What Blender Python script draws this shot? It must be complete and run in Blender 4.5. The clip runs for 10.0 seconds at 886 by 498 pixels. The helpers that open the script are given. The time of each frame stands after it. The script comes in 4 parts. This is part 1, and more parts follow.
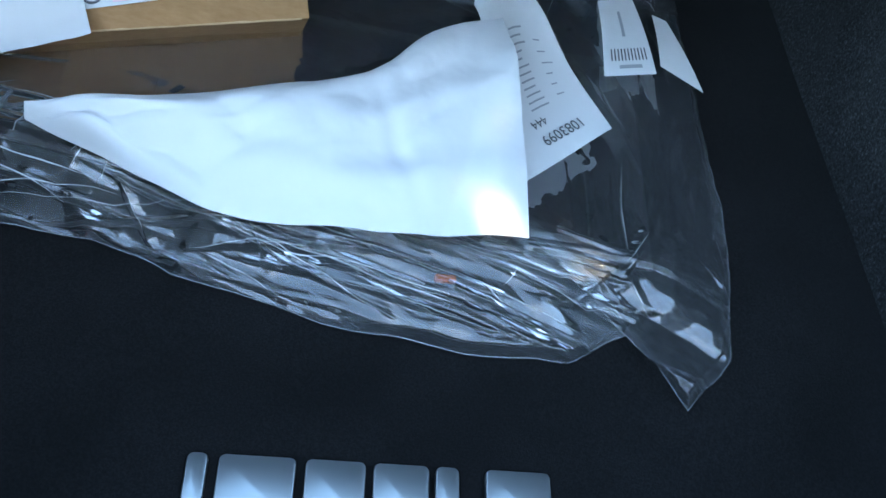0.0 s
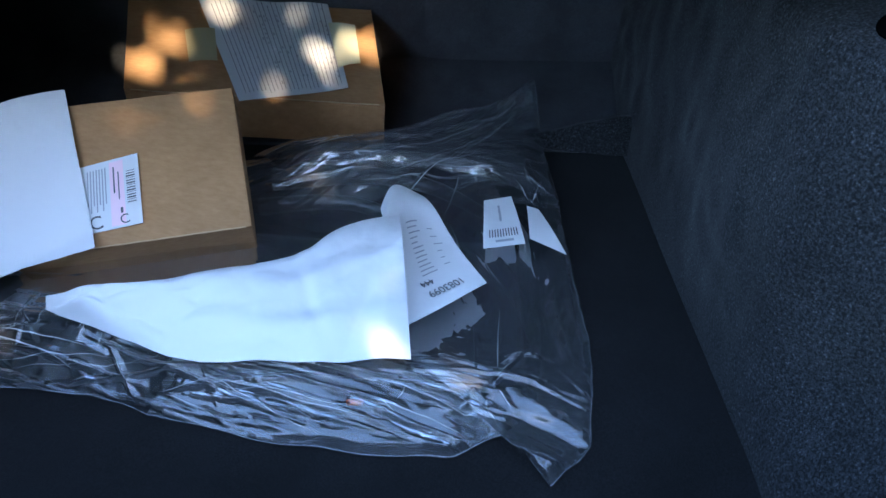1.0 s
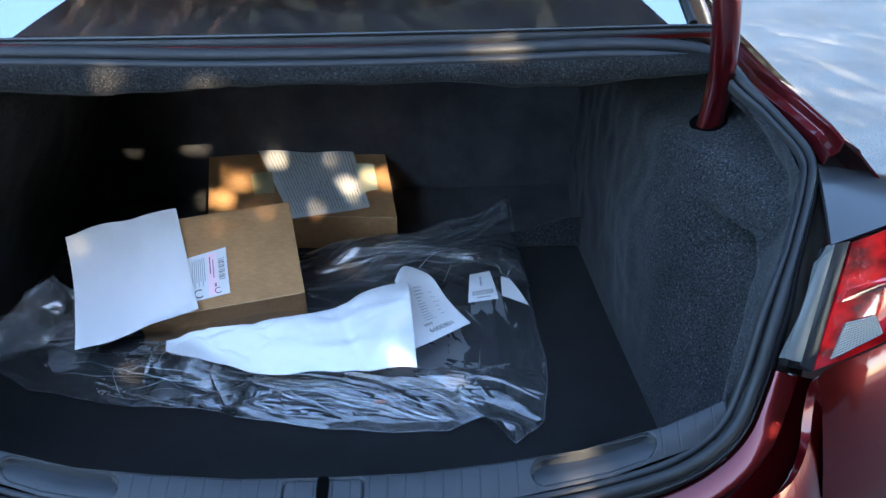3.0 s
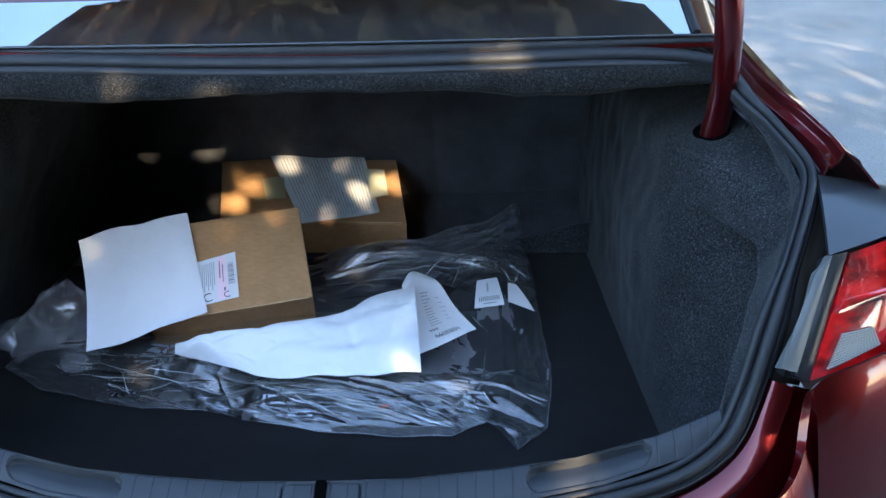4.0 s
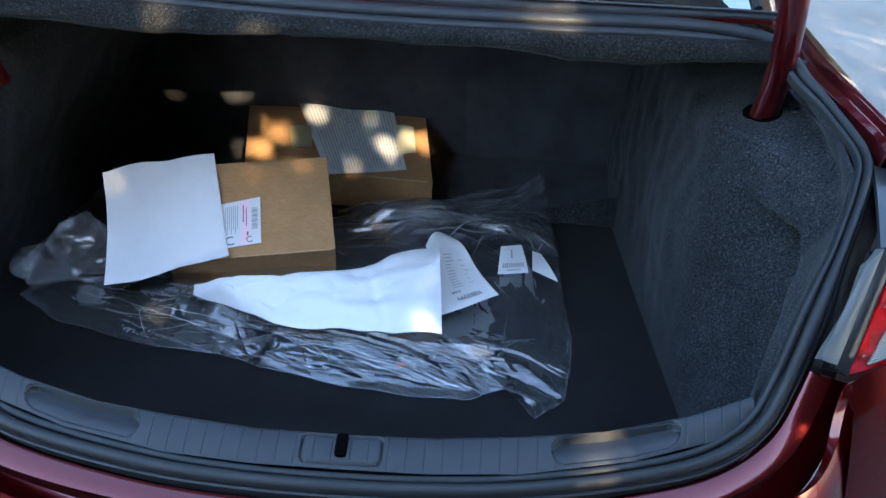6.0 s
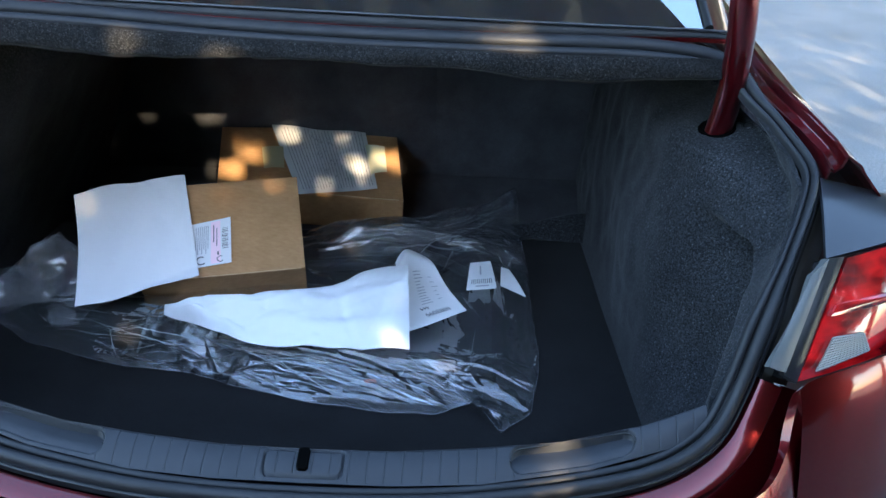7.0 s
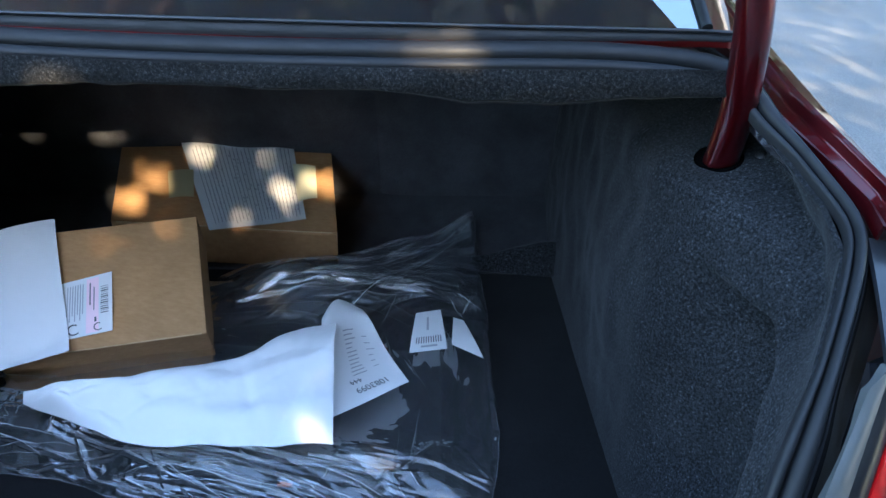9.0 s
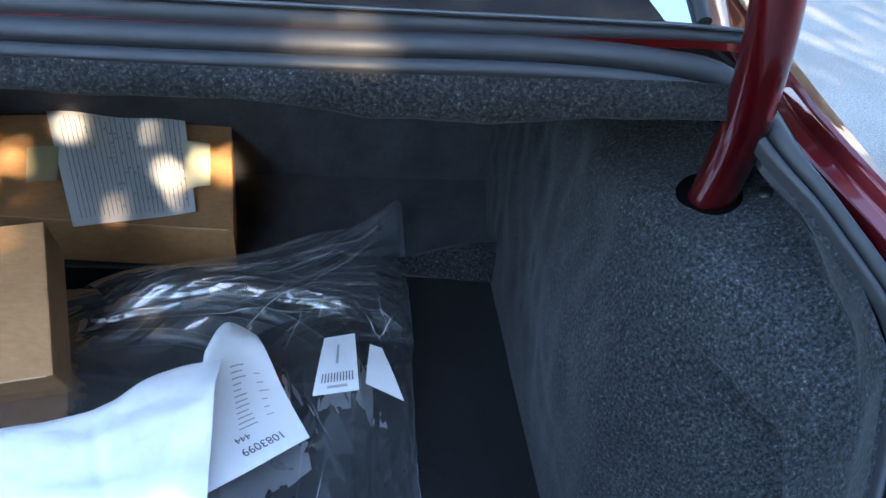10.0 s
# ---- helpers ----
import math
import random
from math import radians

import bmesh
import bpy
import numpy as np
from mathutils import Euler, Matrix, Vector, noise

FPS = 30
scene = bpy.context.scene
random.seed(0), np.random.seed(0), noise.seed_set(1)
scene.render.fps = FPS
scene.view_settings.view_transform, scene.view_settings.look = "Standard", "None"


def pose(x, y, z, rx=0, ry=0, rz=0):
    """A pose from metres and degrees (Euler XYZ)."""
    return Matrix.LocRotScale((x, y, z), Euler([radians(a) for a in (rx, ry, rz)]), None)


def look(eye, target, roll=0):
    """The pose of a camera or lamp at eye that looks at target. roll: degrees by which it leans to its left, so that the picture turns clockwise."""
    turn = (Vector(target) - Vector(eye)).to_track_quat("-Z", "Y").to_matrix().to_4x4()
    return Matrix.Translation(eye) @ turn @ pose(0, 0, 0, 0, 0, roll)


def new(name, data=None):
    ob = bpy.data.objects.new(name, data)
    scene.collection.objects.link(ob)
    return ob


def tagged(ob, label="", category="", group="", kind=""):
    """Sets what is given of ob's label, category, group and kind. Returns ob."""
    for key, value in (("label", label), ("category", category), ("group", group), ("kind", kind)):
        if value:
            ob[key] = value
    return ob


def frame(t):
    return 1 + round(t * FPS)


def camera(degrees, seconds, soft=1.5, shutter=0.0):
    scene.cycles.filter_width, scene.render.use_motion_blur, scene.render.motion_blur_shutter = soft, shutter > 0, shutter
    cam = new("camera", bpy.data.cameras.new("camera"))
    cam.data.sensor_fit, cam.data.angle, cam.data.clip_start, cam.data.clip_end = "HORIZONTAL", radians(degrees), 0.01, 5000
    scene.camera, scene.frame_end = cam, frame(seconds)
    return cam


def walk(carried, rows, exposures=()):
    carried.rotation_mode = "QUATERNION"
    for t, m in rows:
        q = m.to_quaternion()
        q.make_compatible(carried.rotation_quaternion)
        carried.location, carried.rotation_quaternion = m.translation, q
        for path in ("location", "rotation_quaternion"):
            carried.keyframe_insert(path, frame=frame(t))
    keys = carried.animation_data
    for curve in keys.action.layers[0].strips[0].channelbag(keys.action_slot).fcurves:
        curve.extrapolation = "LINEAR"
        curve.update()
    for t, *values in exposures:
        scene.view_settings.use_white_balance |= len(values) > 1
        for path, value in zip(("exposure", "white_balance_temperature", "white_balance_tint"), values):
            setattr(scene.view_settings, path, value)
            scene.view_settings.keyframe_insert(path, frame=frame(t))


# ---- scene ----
cam = camera(53.6, 10.0)
PATH = [
    (0, (-0.082, 0.009, 1.228), (0.168, 1.081, -0.442), 16.3),
    (0.5, (0.019, -0.11, 1.281), (0.229, 1.273, -0.148), 8.2),
    (1, (0.112, -0.267, 1.324), (0.124, 1.296, 0.076), 1.1),
    (1.5, (0.076, -0.425, 1.368), (0.068, 1.269, 0.304), -1.6),
    (2, (0.005, -0.599, 1.417), (0.011, 1.133, 0.417), -1.7),
    (2.5, (0.09, -0.698, 1.44), (0.039, 1.071, 0.508), -2.8),
    (2.7, (0.145, -0.732, 1.43), (0.096, 1.043, 0.51), -3.1),
    (3.8, (0.189, -0.771, 1.436), (0.108, 1.016, 0.541), -3.1),
    (4, (0.196, -0.764, 1.439), (0.098, 1.019, 0.539), -3.3),
    (4.5, (0.183, -0.768, 1.437), (0.053, 1.003, 0.516), -2.7),
    (5, (0.155, -0.747, 1.429), (0.035, 0.999, 0.46), -0.9),
    (5.5, (0.14, -0.74, 1.419), (0.027, 0.998, 0.436), 1.0),
    (7, (0.186, -0.767, 1.429), (0.111, 1.002, 0.499), 1.0),
    (7.5, (0.151, -0.719, 1.424), (0.16, 1.049, 0.489), 0.3),
    (8, (0.078, -0.629, 1.435), (0.178, 1.129, 0.485), -0.9),
    (8.5, (0.099, -0.558, 1.422), (0.212, 1.201, 0.478), -0.5),
    (9, (0.241, -0.436, 1.383), (0.209, 1.31, 0.408), -0.1),
    (9.5, (0.263, -0.256, 1.35), (0.297, 1.384, 0.206), 1.9),
    (10, (0.275, -0.158, 1.356), (0.37, 1.501, 0.243), 2.9),
]
walk(cam, [(t, look(eye, target, roll)) for t, eye, target, roll in PATH],
     exposures=[(0.0, 3.60, 6350, -3.0), (0.5, 3.20, 5600, 3.0), (1.0, 3.48, 5500, 6.5), (1.5, 3.68, 5100, 7.0), (2.0, 3.88, 5050, 7.5), (2.5, 3.76, 5480, 6.5), (4.0, 3.42, 5950, 5.5), (7.0, 3.48, 6000, 6.0), (9.0, 3.38, 5780, 5.0), (9.5, 3.42, 5620, 5.5), (10.0, 3.98, 5950, 7.0)])

# ---- world and sun: low warm sun from behind, sifted by a tree; blue sky ----
SUN_EL, SUN_AZ = 24.0, 20.0   # degrees up; degrees from straight behind the car towards its right
to_sun = Vector((math.sin(radians(SUN_AZ)) * math.cos(radians(SUN_EL)), -math.cos(radians(SUN_AZ)) * math.cos(radians(SUN_EL)), math.sin(radians(SUN_EL))))
world = bpy.data.worlds.new("sky")
scene.world = world
world.use_nodes = True
wn = world.node_tree
sky = wn.nodes.new("ShaderNodeTexSky")
sky.sky_type = "NISHITA"
sky.sun_disc = False
sky.sun_elevation = radians(SUN_EL)
sky.sun_rotation = math.atan2(to_sun.x, to_sun.y)
wn.nodes["Background"].inputs["Strength"].default_value = 0.15
wn.links.new(sky.outputs["Color"], wn.nodes["Background"].inputs["Color"])
sun = new("sun", bpy.data.lights.new("sun", "SUN"))
sun.data.energy, sun.data.angle, sun.data.color = 4.0, radians(0.53), (1.0, 0.74, 0.46)
sun.matrix_world = look(to_sun * 30, (0, 0, 0))

# ---- materials ----
def material(name, base=(0.5, 0.5, 0.5), rough=0.5, metal=0.0, spec=0.5, coat=0.0, coat_rough=0.03):
    m = bpy.data.materials.new(name)
    m.use_nodes = True
    b = m.node_tree.nodes["Principled BSDF"]
    b.inputs["Base Color"].default_value = (*base, 1)
    b.inputs["Roughness"].default_value = rough
    b.inputs["Metallic"].default_value = metal
    b.inputs["Specular IOR Level"].default_value = spec
    b.inputs["Coat Weight"].default_value = coat
    b.inputs["Coat Roughness"].default_value = coat_rough
    return m


def noise_node(m, scale, detail=4.0, rough=0.6, stretch=None, kind="ShaderNodeTexNoise"):
    nt = m.node_tree
    co = nt.nodes.new("ShaderNodeTexCoord")
    mp = nt.nodes.new("ShaderNodeMapping")
    mp.inputs["Scale"].default_value = stretch or (1, 1, 1)
    n = nt.nodes.new(kind)
    n.inputs["Scale"].default_value = scale
    if kind == "ShaderNodeTexNoise":
        n.inputs["Detail"].default_value, n.inputs["Roughness"].default_value = detail, rough
    nt.links.new(co.outputs["Object"], mp.inputs["Vector"])
    nt.links.new(mp.outputs["Vector"], n.inputs["Vector"])
    return n.outputs["Fac"] if kind == "ShaderNodeTexNoise" else n.outputs["Distance"]


def ramp(m, fac, stops):
    nt = m.node_tree
    r = nt.nodes.new("ShaderNodeValToRGB")
    el = r.color_ramp.elements
    while len(el) < len(stops):
        el.new(0.5)
    for e, (pos, col) in zip(el, stops):
        e.position, e.color = pos, (*col, 1)
    nt.links.new(fac, r.inputs["Fac"])
    return r.outputs["Color"]


def mixed(m, a, b, fac=None, value=0.5, how="MIX"):
    nt = m.node_tree
    x = nt.nodes.new("ShaderNodeMix")
    x.data_type, x.blend_type = "RGBA", how
    x.inputs["Factor"].default_value = value
    if fac is not None:
        nt.links.new(fac, x.inputs["Factor"])
    nt.links.new(a, x.inputs["A"])
    nt.links.new(b, x.inputs["B"])
    return x.outputs["Result"]


def feed(m, socket, name):
    m.node_tree.links.new(socket, m.node_tree.nodes["Principled BSDF"].inputs[name])


def bump(m, fac, strength, distance):
    nt = m.node_tree
    b = nt.nodes.new("ShaderNodeBump")
    b.inputs["Strength"].default_value, b.inputs["Distance"].default_value = strength, distance
    nt.links.new(fac, b.inputs["Height"])
    feed(m, b.outputs["Normal"], "Normal")


def carpet(name, dark, light, scale=420.0, patches=9.0, fleck=None):
    """Needle-felt: mixed fibres, pale flecks, flattened patches."""
    m = material(name, dark, 0.95, spec=0.15)
    fine = noise_node(m, scale, 5, 0.75)
    wide = noise_node(m, patches, 4, 0.6)
    stops = [(0.42, dark), (0.60, light)]
    if fleck:
        stops.append((0.70, fleck))
    c1 = ramp(m, fine, stops)
    c2 = ramp(m, wide, [(0.3, (0.6, 0.6, 0.6)), (0.7, (1.3, 1.3, 1.3))])
    feed(m, mixed(m, c1, c2, value=1.0, how="MULTIPLY"), "Base Color")
    b = m.node_tree.nodes["Principled BSDF"]
    b.inputs["Sheen Weight"].default_value, b.inputs["Sheen Roughness"].default_value = 0.06, 0.5
    bump(m, fine, 0.22, 0.003)
    return m


SIDE_CARPET = carpet("grey_felt", (0.005, 0.0053, 0.0057), (0.032, 0.0335, 0.036), 330, 6.0, (0.105, 0.11, 0.118))
FLOOR_CARPET = carpet("black_floor_felt", (0.003, 0.003, 0.0034), (0.0085, 0.0085, 0.0092), 500)
SEAT_CLOTH = carpet("black_seat_cloth", (0.036, 0.037, 0.041), (0.066, 0.067, 0.073), 700)
# the side felt again, darkened to put the hem's shade into the colour
SHADED_CARPET = carpet("shaded_hem_felt", (0.004, 0.004, 0.004), (0.021, 0.0205, 0.020), 330, 12.0, (0.085, 0.083, 0.080))

PLASTIC = material("grey_sill_plastic", (0.06, 0.064, 0.07), 0.5, spec=0.35)
g = noise_node(PLASTIC, 900, 2)
bump(PLASTIC, g, 0.25, 0.0006)
feed(PLASTIC, ramp(PLASTIC, noise_node(PLASTIC, 14, 5), [(0.3, (0.015, 0.0165, 0.019)), (0.75, (0.024, 0.026, 0.030))]), "Base Color")
BLACK_PLASTIC = material("black_moulded_plastic", (0.012, 0.012, 0.013), 0.35)
bump(BLACK_PLASTIC, noise_node(BLACK_PLASTIC, 500, 2), 0.2, 0.0006)
VOID = material("unlit_black_steel", (0.002, 0.002, 0.002), 0.9, spec=0.0)
RUBBER = material("black_rubber", (0.013, 0.0135, 0.015), 0.6, spec=0.4)
feed(RUBBER, ramp(RUBBER, noise_node(RUBBER, 25, 5), [(0.3, (0.5, 0.5, 0.5)), (0.7, (0.7, 0.7, 0.7))]), "Roughness")
RED = material("red_metallic_paint", (0.16, 0.004, 0.008), 0.30, metal=0.8, coat=1.0, coat_rough=0.025)
feed(RED, ramp(RED, noise_node(RED, 2500, 1), [(0.35, (0.075, 0.0013, 0.0035)), (0.7, (0.14, 0.0026, 0.0055))]), "Base Color")
GUTTER = material("dark_gutter_paint", (0.05, 0.043, 0.034), 0.32, metal=0.3, coat=0.3)
LAMP_CAP = material("satin_black_plastic", (0.02, 0.021, 0.024), 0.28, spec=0.5, coat=0.2, coat_rough=0.15)
GLOSS_BLACK = material("gloss_black_plastic", (0.012, 0.012, 0.014), 0.12, coat=0.6)
SATIN_GREY = material("satin_grey_plastic", (0.095, 0.10, 0.098), 0.4)
bump(SATIN_GREY, noise_node(SATIN_GREY, 700, 2), 0.15, 0.0005)
CHROME = material("bright_silver", (0.40, 0.42, 0.43), 0.32, metal=0.9)
GLASS = material("tinted_glass", (0.02, 0.025, 0.028), 0.02, spec=0.9, coat=1.0, coat_rough=0.01)
GLASS.node_tree.nodes["Principled BSDF"].inputs["IOR"].default_value = 2.8
GLASS.node_tree.nodes["Principled BSDF"].inputs["Coat IOR"].default_value = 1.8
LENS_RED = material("red_lamp_lens", (0.55, 0.006, 0.010), 0.08, coat=1.0)
feed(LENS_RED, ramp(LENS_RED, noise_node(LENS_RED, 22, 2, 0.5, (1, 1, 2.5)), [(0.35, (0.12, 0.001, 0.003)), (0.62, (0.60, 0.008, 0.010))]), "Base Color")
LENS_CLEAR = material("clear_ribbed_lens", (0.26, 0.235, 0.19), 0.45, coat=0.3)

CARD = material("brown_cardboard", (0.36, 0.24, 0.13), 0.8, spec=0.2)
flute = noise_node(CARD, 70, 5, 0.65, (1, 3, 1))
stain = noise_node(CARD, 9, 5)
feed(CARD, mixed(CARD, ramp(CARD, flute, [(0.3, (0.34, 0.190, 0.085)), (0.7, (0.42, 0.245, 0.115))]), ramp(CARD, stain, [(0.3, (0.82, 0.80, 0.78)), (0.7, (1.08, 1.06, 1.04))]), value=1.0, how="MULTIPLY"), "Base Color")
bump(CARD, flute, 0.15, 0.001)
PAPER = material("white_paper", (0.67, 0.67, 0.67), 0.65, spec=0.3)
bump(PAPER, noise_node(PAPER, 16, 3), 0.30, 0.006)
GLINT = bpy.data.materials.new("painted_glint")
INK = material("grey_print", (0.10, 0.10, 0.108), 0.8)
MID_INK = material("worn_grey_print", (0.20, 0.20, 0.215), 0.8)
PALE_INK = material("pale_grey_print", (0.32, 0.33, 0.35), 0.8)
PINK = material("pink_label_stripe", (0.84, 0.60, 0.66), 0.6)
TAPE = material("cream_paper_tape", (0.62, 0.60, 0.42), 0.6)
CLEAR_TAPE = material("buff_tape", (0.42, 0.36, 0.20), 0.35)
ASPHALT = material("pale_worn_asphalt", (0.2, 0.2, 0.2), 0.9)
grit = noise_node(ASPHALT, 110, 6, 0.85)
worn = noise_node(ASPHALT, 1.6, 6, 0.6)
feed(ASPHALT, mixed(ASPHALT, ramp(ASPHALT, grit, [(0.33, (0.085, 0.084, 0.080)), (0.52, (0.200, 0.197, 0.187)), (0.72, (0.34, 0.335, 0.32))]), ramp(ASPHALT, worn, [(0.3, (0.8, 0.8, 0.8)), (0.7, (1.15, 1.15, 1.15))]), value=1.0, how="MULTIPLY"), "Base Color")
bump(ASPHALT, grit, 0.6, 0.006)
BARK = material("rough_bark", (0.10, 0.075, 0.055), 0.95)
bump(BARK, noise_node(BARK, 18, 6, 0.7, (1, 1, 0.25)), 1.0, 0.03)
LEAF = material("green_leaf", (0.05, 0.09, 0.025), 0.55)
DARK_LEAF = material("dark_evergreen_leaf", (0.004, 0.010, 0.009), 0.7, spec=0.2)
AMBER = material("amber_plastic", (0.38, 0.07, 0.012), 0.2, coat=0.5)

FILM = bpy.data.materials.new("clear_poly_film")
FILM.use_nodes = True
nt = FILM.node_tree
nt.nodes.clear()
clear = nt.nodes.new("ShaderNodeBsdfTransparent")
clear.inputs["Color"].default_value = (0.98, 0.985, 0.98, 1)
haze_up = nt.nodes.new("ShaderNodeBsdfDiffuse")
haze_up.inputs["Color"].default_value = (0.75, 0.77, 0.80, 1)
haze = nt.nodes.new("ShaderNodeBsdfTranslucent")
haze.inputs["Color"].default_value = (0.75, 0.77, 0.80, 1)
gloss = nt.nodes.new("ShaderNodeBsdfGlossy")
gloss.inputs["Roughness"].default_value = 0.045
gloss.inputs["Color"].default_value = (0.95, 0.97, 1.0, 1)
fres = nt.nodes.new("ShaderNodeFresnel")
fres.inputs["IOR"].default_value = 1.72
mx1 = nt.nodes.new("ShaderNodeMixShader")
mx1.inputs["Fac"].default_value = 0.16
mx2 = nt.nodes.new("ShaderNodeMixShader")
out = nt.nodes.new("ShaderNodeOutputMaterial")
nt.links.new(clear.outputs[0], mx1.inputs[1])
mx0 = nt.nodes.new("ShaderNodeMixShader")
nt.links.new(haze_up.outputs[0], mx0.inputs[1])
nt.links.new(haze.outputs[0], mx0.inputs[2])
nt.links.new(mx0.outputs[0], mx1.inputs[2])
nt.links.new(mx1.outputs[0], mx2.inputs[1])
nt.links.new(gloss.outputs[0], mx2.inputs[2])
cap = nt.nodes.new("ShaderNodeMath")
cap.operation, cap.use_clamp = "MINIMUM", True
cap.inputs[1].default_value = 0.60
nt.links.new(fres.outputs[0], cap.inputs[0])
nt.links.new(cap.outputs[0], mx2.inputs["Fac"])
nt.links.new(mx2.outputs[0], out.inputs["Surface"])

# glints on the film's stretched, whitened folds, painted as ribbons whiter than the rest
GLINT.use_nodes = True
nt = GLINT.node_tree
nt.nodes.clear()
clear = nt.nodes.new("ShaderNodeBsdfTransparent")
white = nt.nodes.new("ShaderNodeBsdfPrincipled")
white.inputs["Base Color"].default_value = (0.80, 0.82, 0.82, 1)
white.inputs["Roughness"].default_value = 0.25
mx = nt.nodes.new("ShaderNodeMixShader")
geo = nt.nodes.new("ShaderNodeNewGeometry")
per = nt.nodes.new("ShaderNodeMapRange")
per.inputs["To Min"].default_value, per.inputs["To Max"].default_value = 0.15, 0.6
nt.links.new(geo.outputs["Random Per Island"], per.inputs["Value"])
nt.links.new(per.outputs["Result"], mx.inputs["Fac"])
out = nt.nodes.new("ShaderNodeOutputMaterial")
nt.links.new(clear.outputs[0], mx.inputs[1])
nt.links.new(white.outputs[0], mx.inputs[2])
nt.links.new(mx.outputs[0], out.inputs["Surface"])
CARD_WORN = material("worn_cardboard_edge", (0.50, 0.34, 0.19), 0.85, spec=0.2)

# ---- mesh helpers ----
def part(name, bm, mat, parent=None, label="", smooth=True, m=None):
    me = bpy.data.meshes.new(name)
    bmesh.ops.recalc_face_normals(bm, faces=bm.faces)
    bm.to_mesh(me)
    bm.free()
    for mt in (mat if isinstance(mat, (list, tuple)) else [mat]):
        me.materials.append(mt)
    if smooth:
        me.shade_smooth()
        me.set_sharp_from_angle(angle=radians(48))
    ob = new(name, me)
    if parent is not None:
        ob.parent = parent
    if m is not None:
        ob.matrix_basis = m
    if label:
        tagged(ob, label)
    return ob


def empty(name, place=(0, 0, 0), parent=None):
    ob = new(name)
    ob.empty_display_size = 0.05
    ob.location = place
    if parent is not None:
        ob.parent = parent
    return ob


def grid(fn, nu, nv, closed_u=False, flip=False):
    """A sheet fn(u, v), with u and v from 0 to 1."""
    bm = bmesh.new()
    rows = []
    for i in range(nu if closed_u else nu + 1):
        rows.append([bm.verts.new(fn(i / nu, j / nv)) for j in range(nv + 1)])
    n = len(rows)
    for i in range(n if closed_u else n - 1):
        for j in range(nv):
            bm.faces.new((rows[i][j], rows[(i + 1) % n][j], rows[(i + 1) % n][j + 1], rows[i][j + 1]))
    return bm


def thick(bm, t):
    """Give an open sheet a thickness t, against its normals."""
    bmesh.ops.recalc_face_normals(bm, faces=bm.faces)
    bmesh.ops.solidify(bm, geom=list(bm.faces), thickness=t)
    return bm


def slab(points, t, bevel=0.0, seg=2):
    """A flat or nearly flat outline, t thick below it, with rounded edges."""
    bm = bmesh.new()
    f = bm.faces.new([bm.verts.new(p) for p in points])
    bm.normal_update()
    n = f.normal.copy()
    r = bmesh.ops.extrude_face_region(bm, geom=[f])
    for v in [e for e in r["geom"] if isinstance(e, bmesh.types.BMVert)]:
        v.co -= n * t
    bmesh.ops.recalc_face_normals(bm, faces=bm.faces)
    if bevel:
        bmesh.ops.bevel(bm, geom=list(bm.edges), offset=bevel, segments=seg, affect="EDGES", profile=0.5)
    return bm


def box(size, bevel=0.0, seg=2, at=(0, 0, 0)):
    bm = bmesh.new()
    bmesh.ops.create_cube(bm, size=1.0, matrix=Matrix.Translation(at) @ Matrix.Diagonal((*size, 1)))
    if bevel:
        bmesh.ops.bevel(bm, geom=list(bm.edges), offset=bevel, segments=seg, affect="EDGES", profile=0.5)
    return bm


def rounded(w, h, r, n=6):
    """The outline of a rounded rectangle round the origin."""
    pts = []
    for cx, cy, a0 in ((w / 2 - r, h / 2 - r, 0), (-w / 2 + r, h / 2 - r, 90), (-w / 2 + r, -h / 2 + r, 180), (w / 2 - r, -h / 2 + r, 270)):
        for k in range(n + 1):
            a = radians(a0 + 90 * k / n)
            pts.append((cx + r * math.cos(a), cy + r * math.sin(a)))
    return pts


def spline(pts, n, closed=False):
    """n points evenly spaced along a smooth line through pts."""
    p = [Vector(q) for q in pts]
    m = len(p)
    dense = []
    for i in range(m if closed else m - 1):
        a, b, c, d = (p[(i + k) % m] if closed else p[min(max(i + k, 0), m - 1)] for k in (-1, 0, 1, 2))
        for k in range(24):
            t = k / 24
            dense.append(0.5 * ((2 * b) + (c - a) * t + (2 * a - 5 * b + 4 * c - d) * t * t + (3 * b - a - 3 * c + d) * t ** 3))
    dense.append(p[0] if closed else p[-1])
    s = [0.0]
    for a, b in zip(dense, dense[1:]):
        s.append(s[-1] + (b - a).length)
    res, j = [], 0
    for k in range(n):
        want = s[-1] * k / (n if closed else n - 1)
        while j < len(s) - 2 and s[j + 1] < want:
            j += 1
        f = (want - s[j]) / max(s[j + 1] - s[j], 1e-9)
        res.append(dense[j].lerp(dense[j + 1], min(f, 1.0)))
    return res


def tube(path, radius, sides=16):
    """A round bar along path; radius a number or a function of 0..1."""
    bm = bmesh.new()
    rings, prev = [], None
    for i, p in enumerate(path):
        t = (path[min(i + 1, len(path) - 1)] - path[max(i - 1, 0)]).normalized()
        if prev is None:
            prev = t.orthogonal().normalized()
        prev = (prev - t * prev.dot(t)).normalized()
        w = t.cross(prev)
        r = radius(i / (len(path) - 1)) if callable(radius) else radius
        rings.append([bm.verts.new(p + (prev * math.cos(a) + w * math.sin(a)) * r) for a in (2 * math.pi * k / sides for k in range(sides))])
    for a, b in zip(rings, rings[1:]):
        for k in range(sides):
            bm.faces.new((a[k], a[(k + 1) % sides], b[(k + 1) % sides], b[k]))
    bm.faces.new(rings[0][::-1])
    bm.faces.new(rings[-1])
    return bm


def smoothstep(a, b, x):
    t = min(max((x - a) / (b - a), 0.0), 1.0)
    return t * t * (3 - 2 * t)


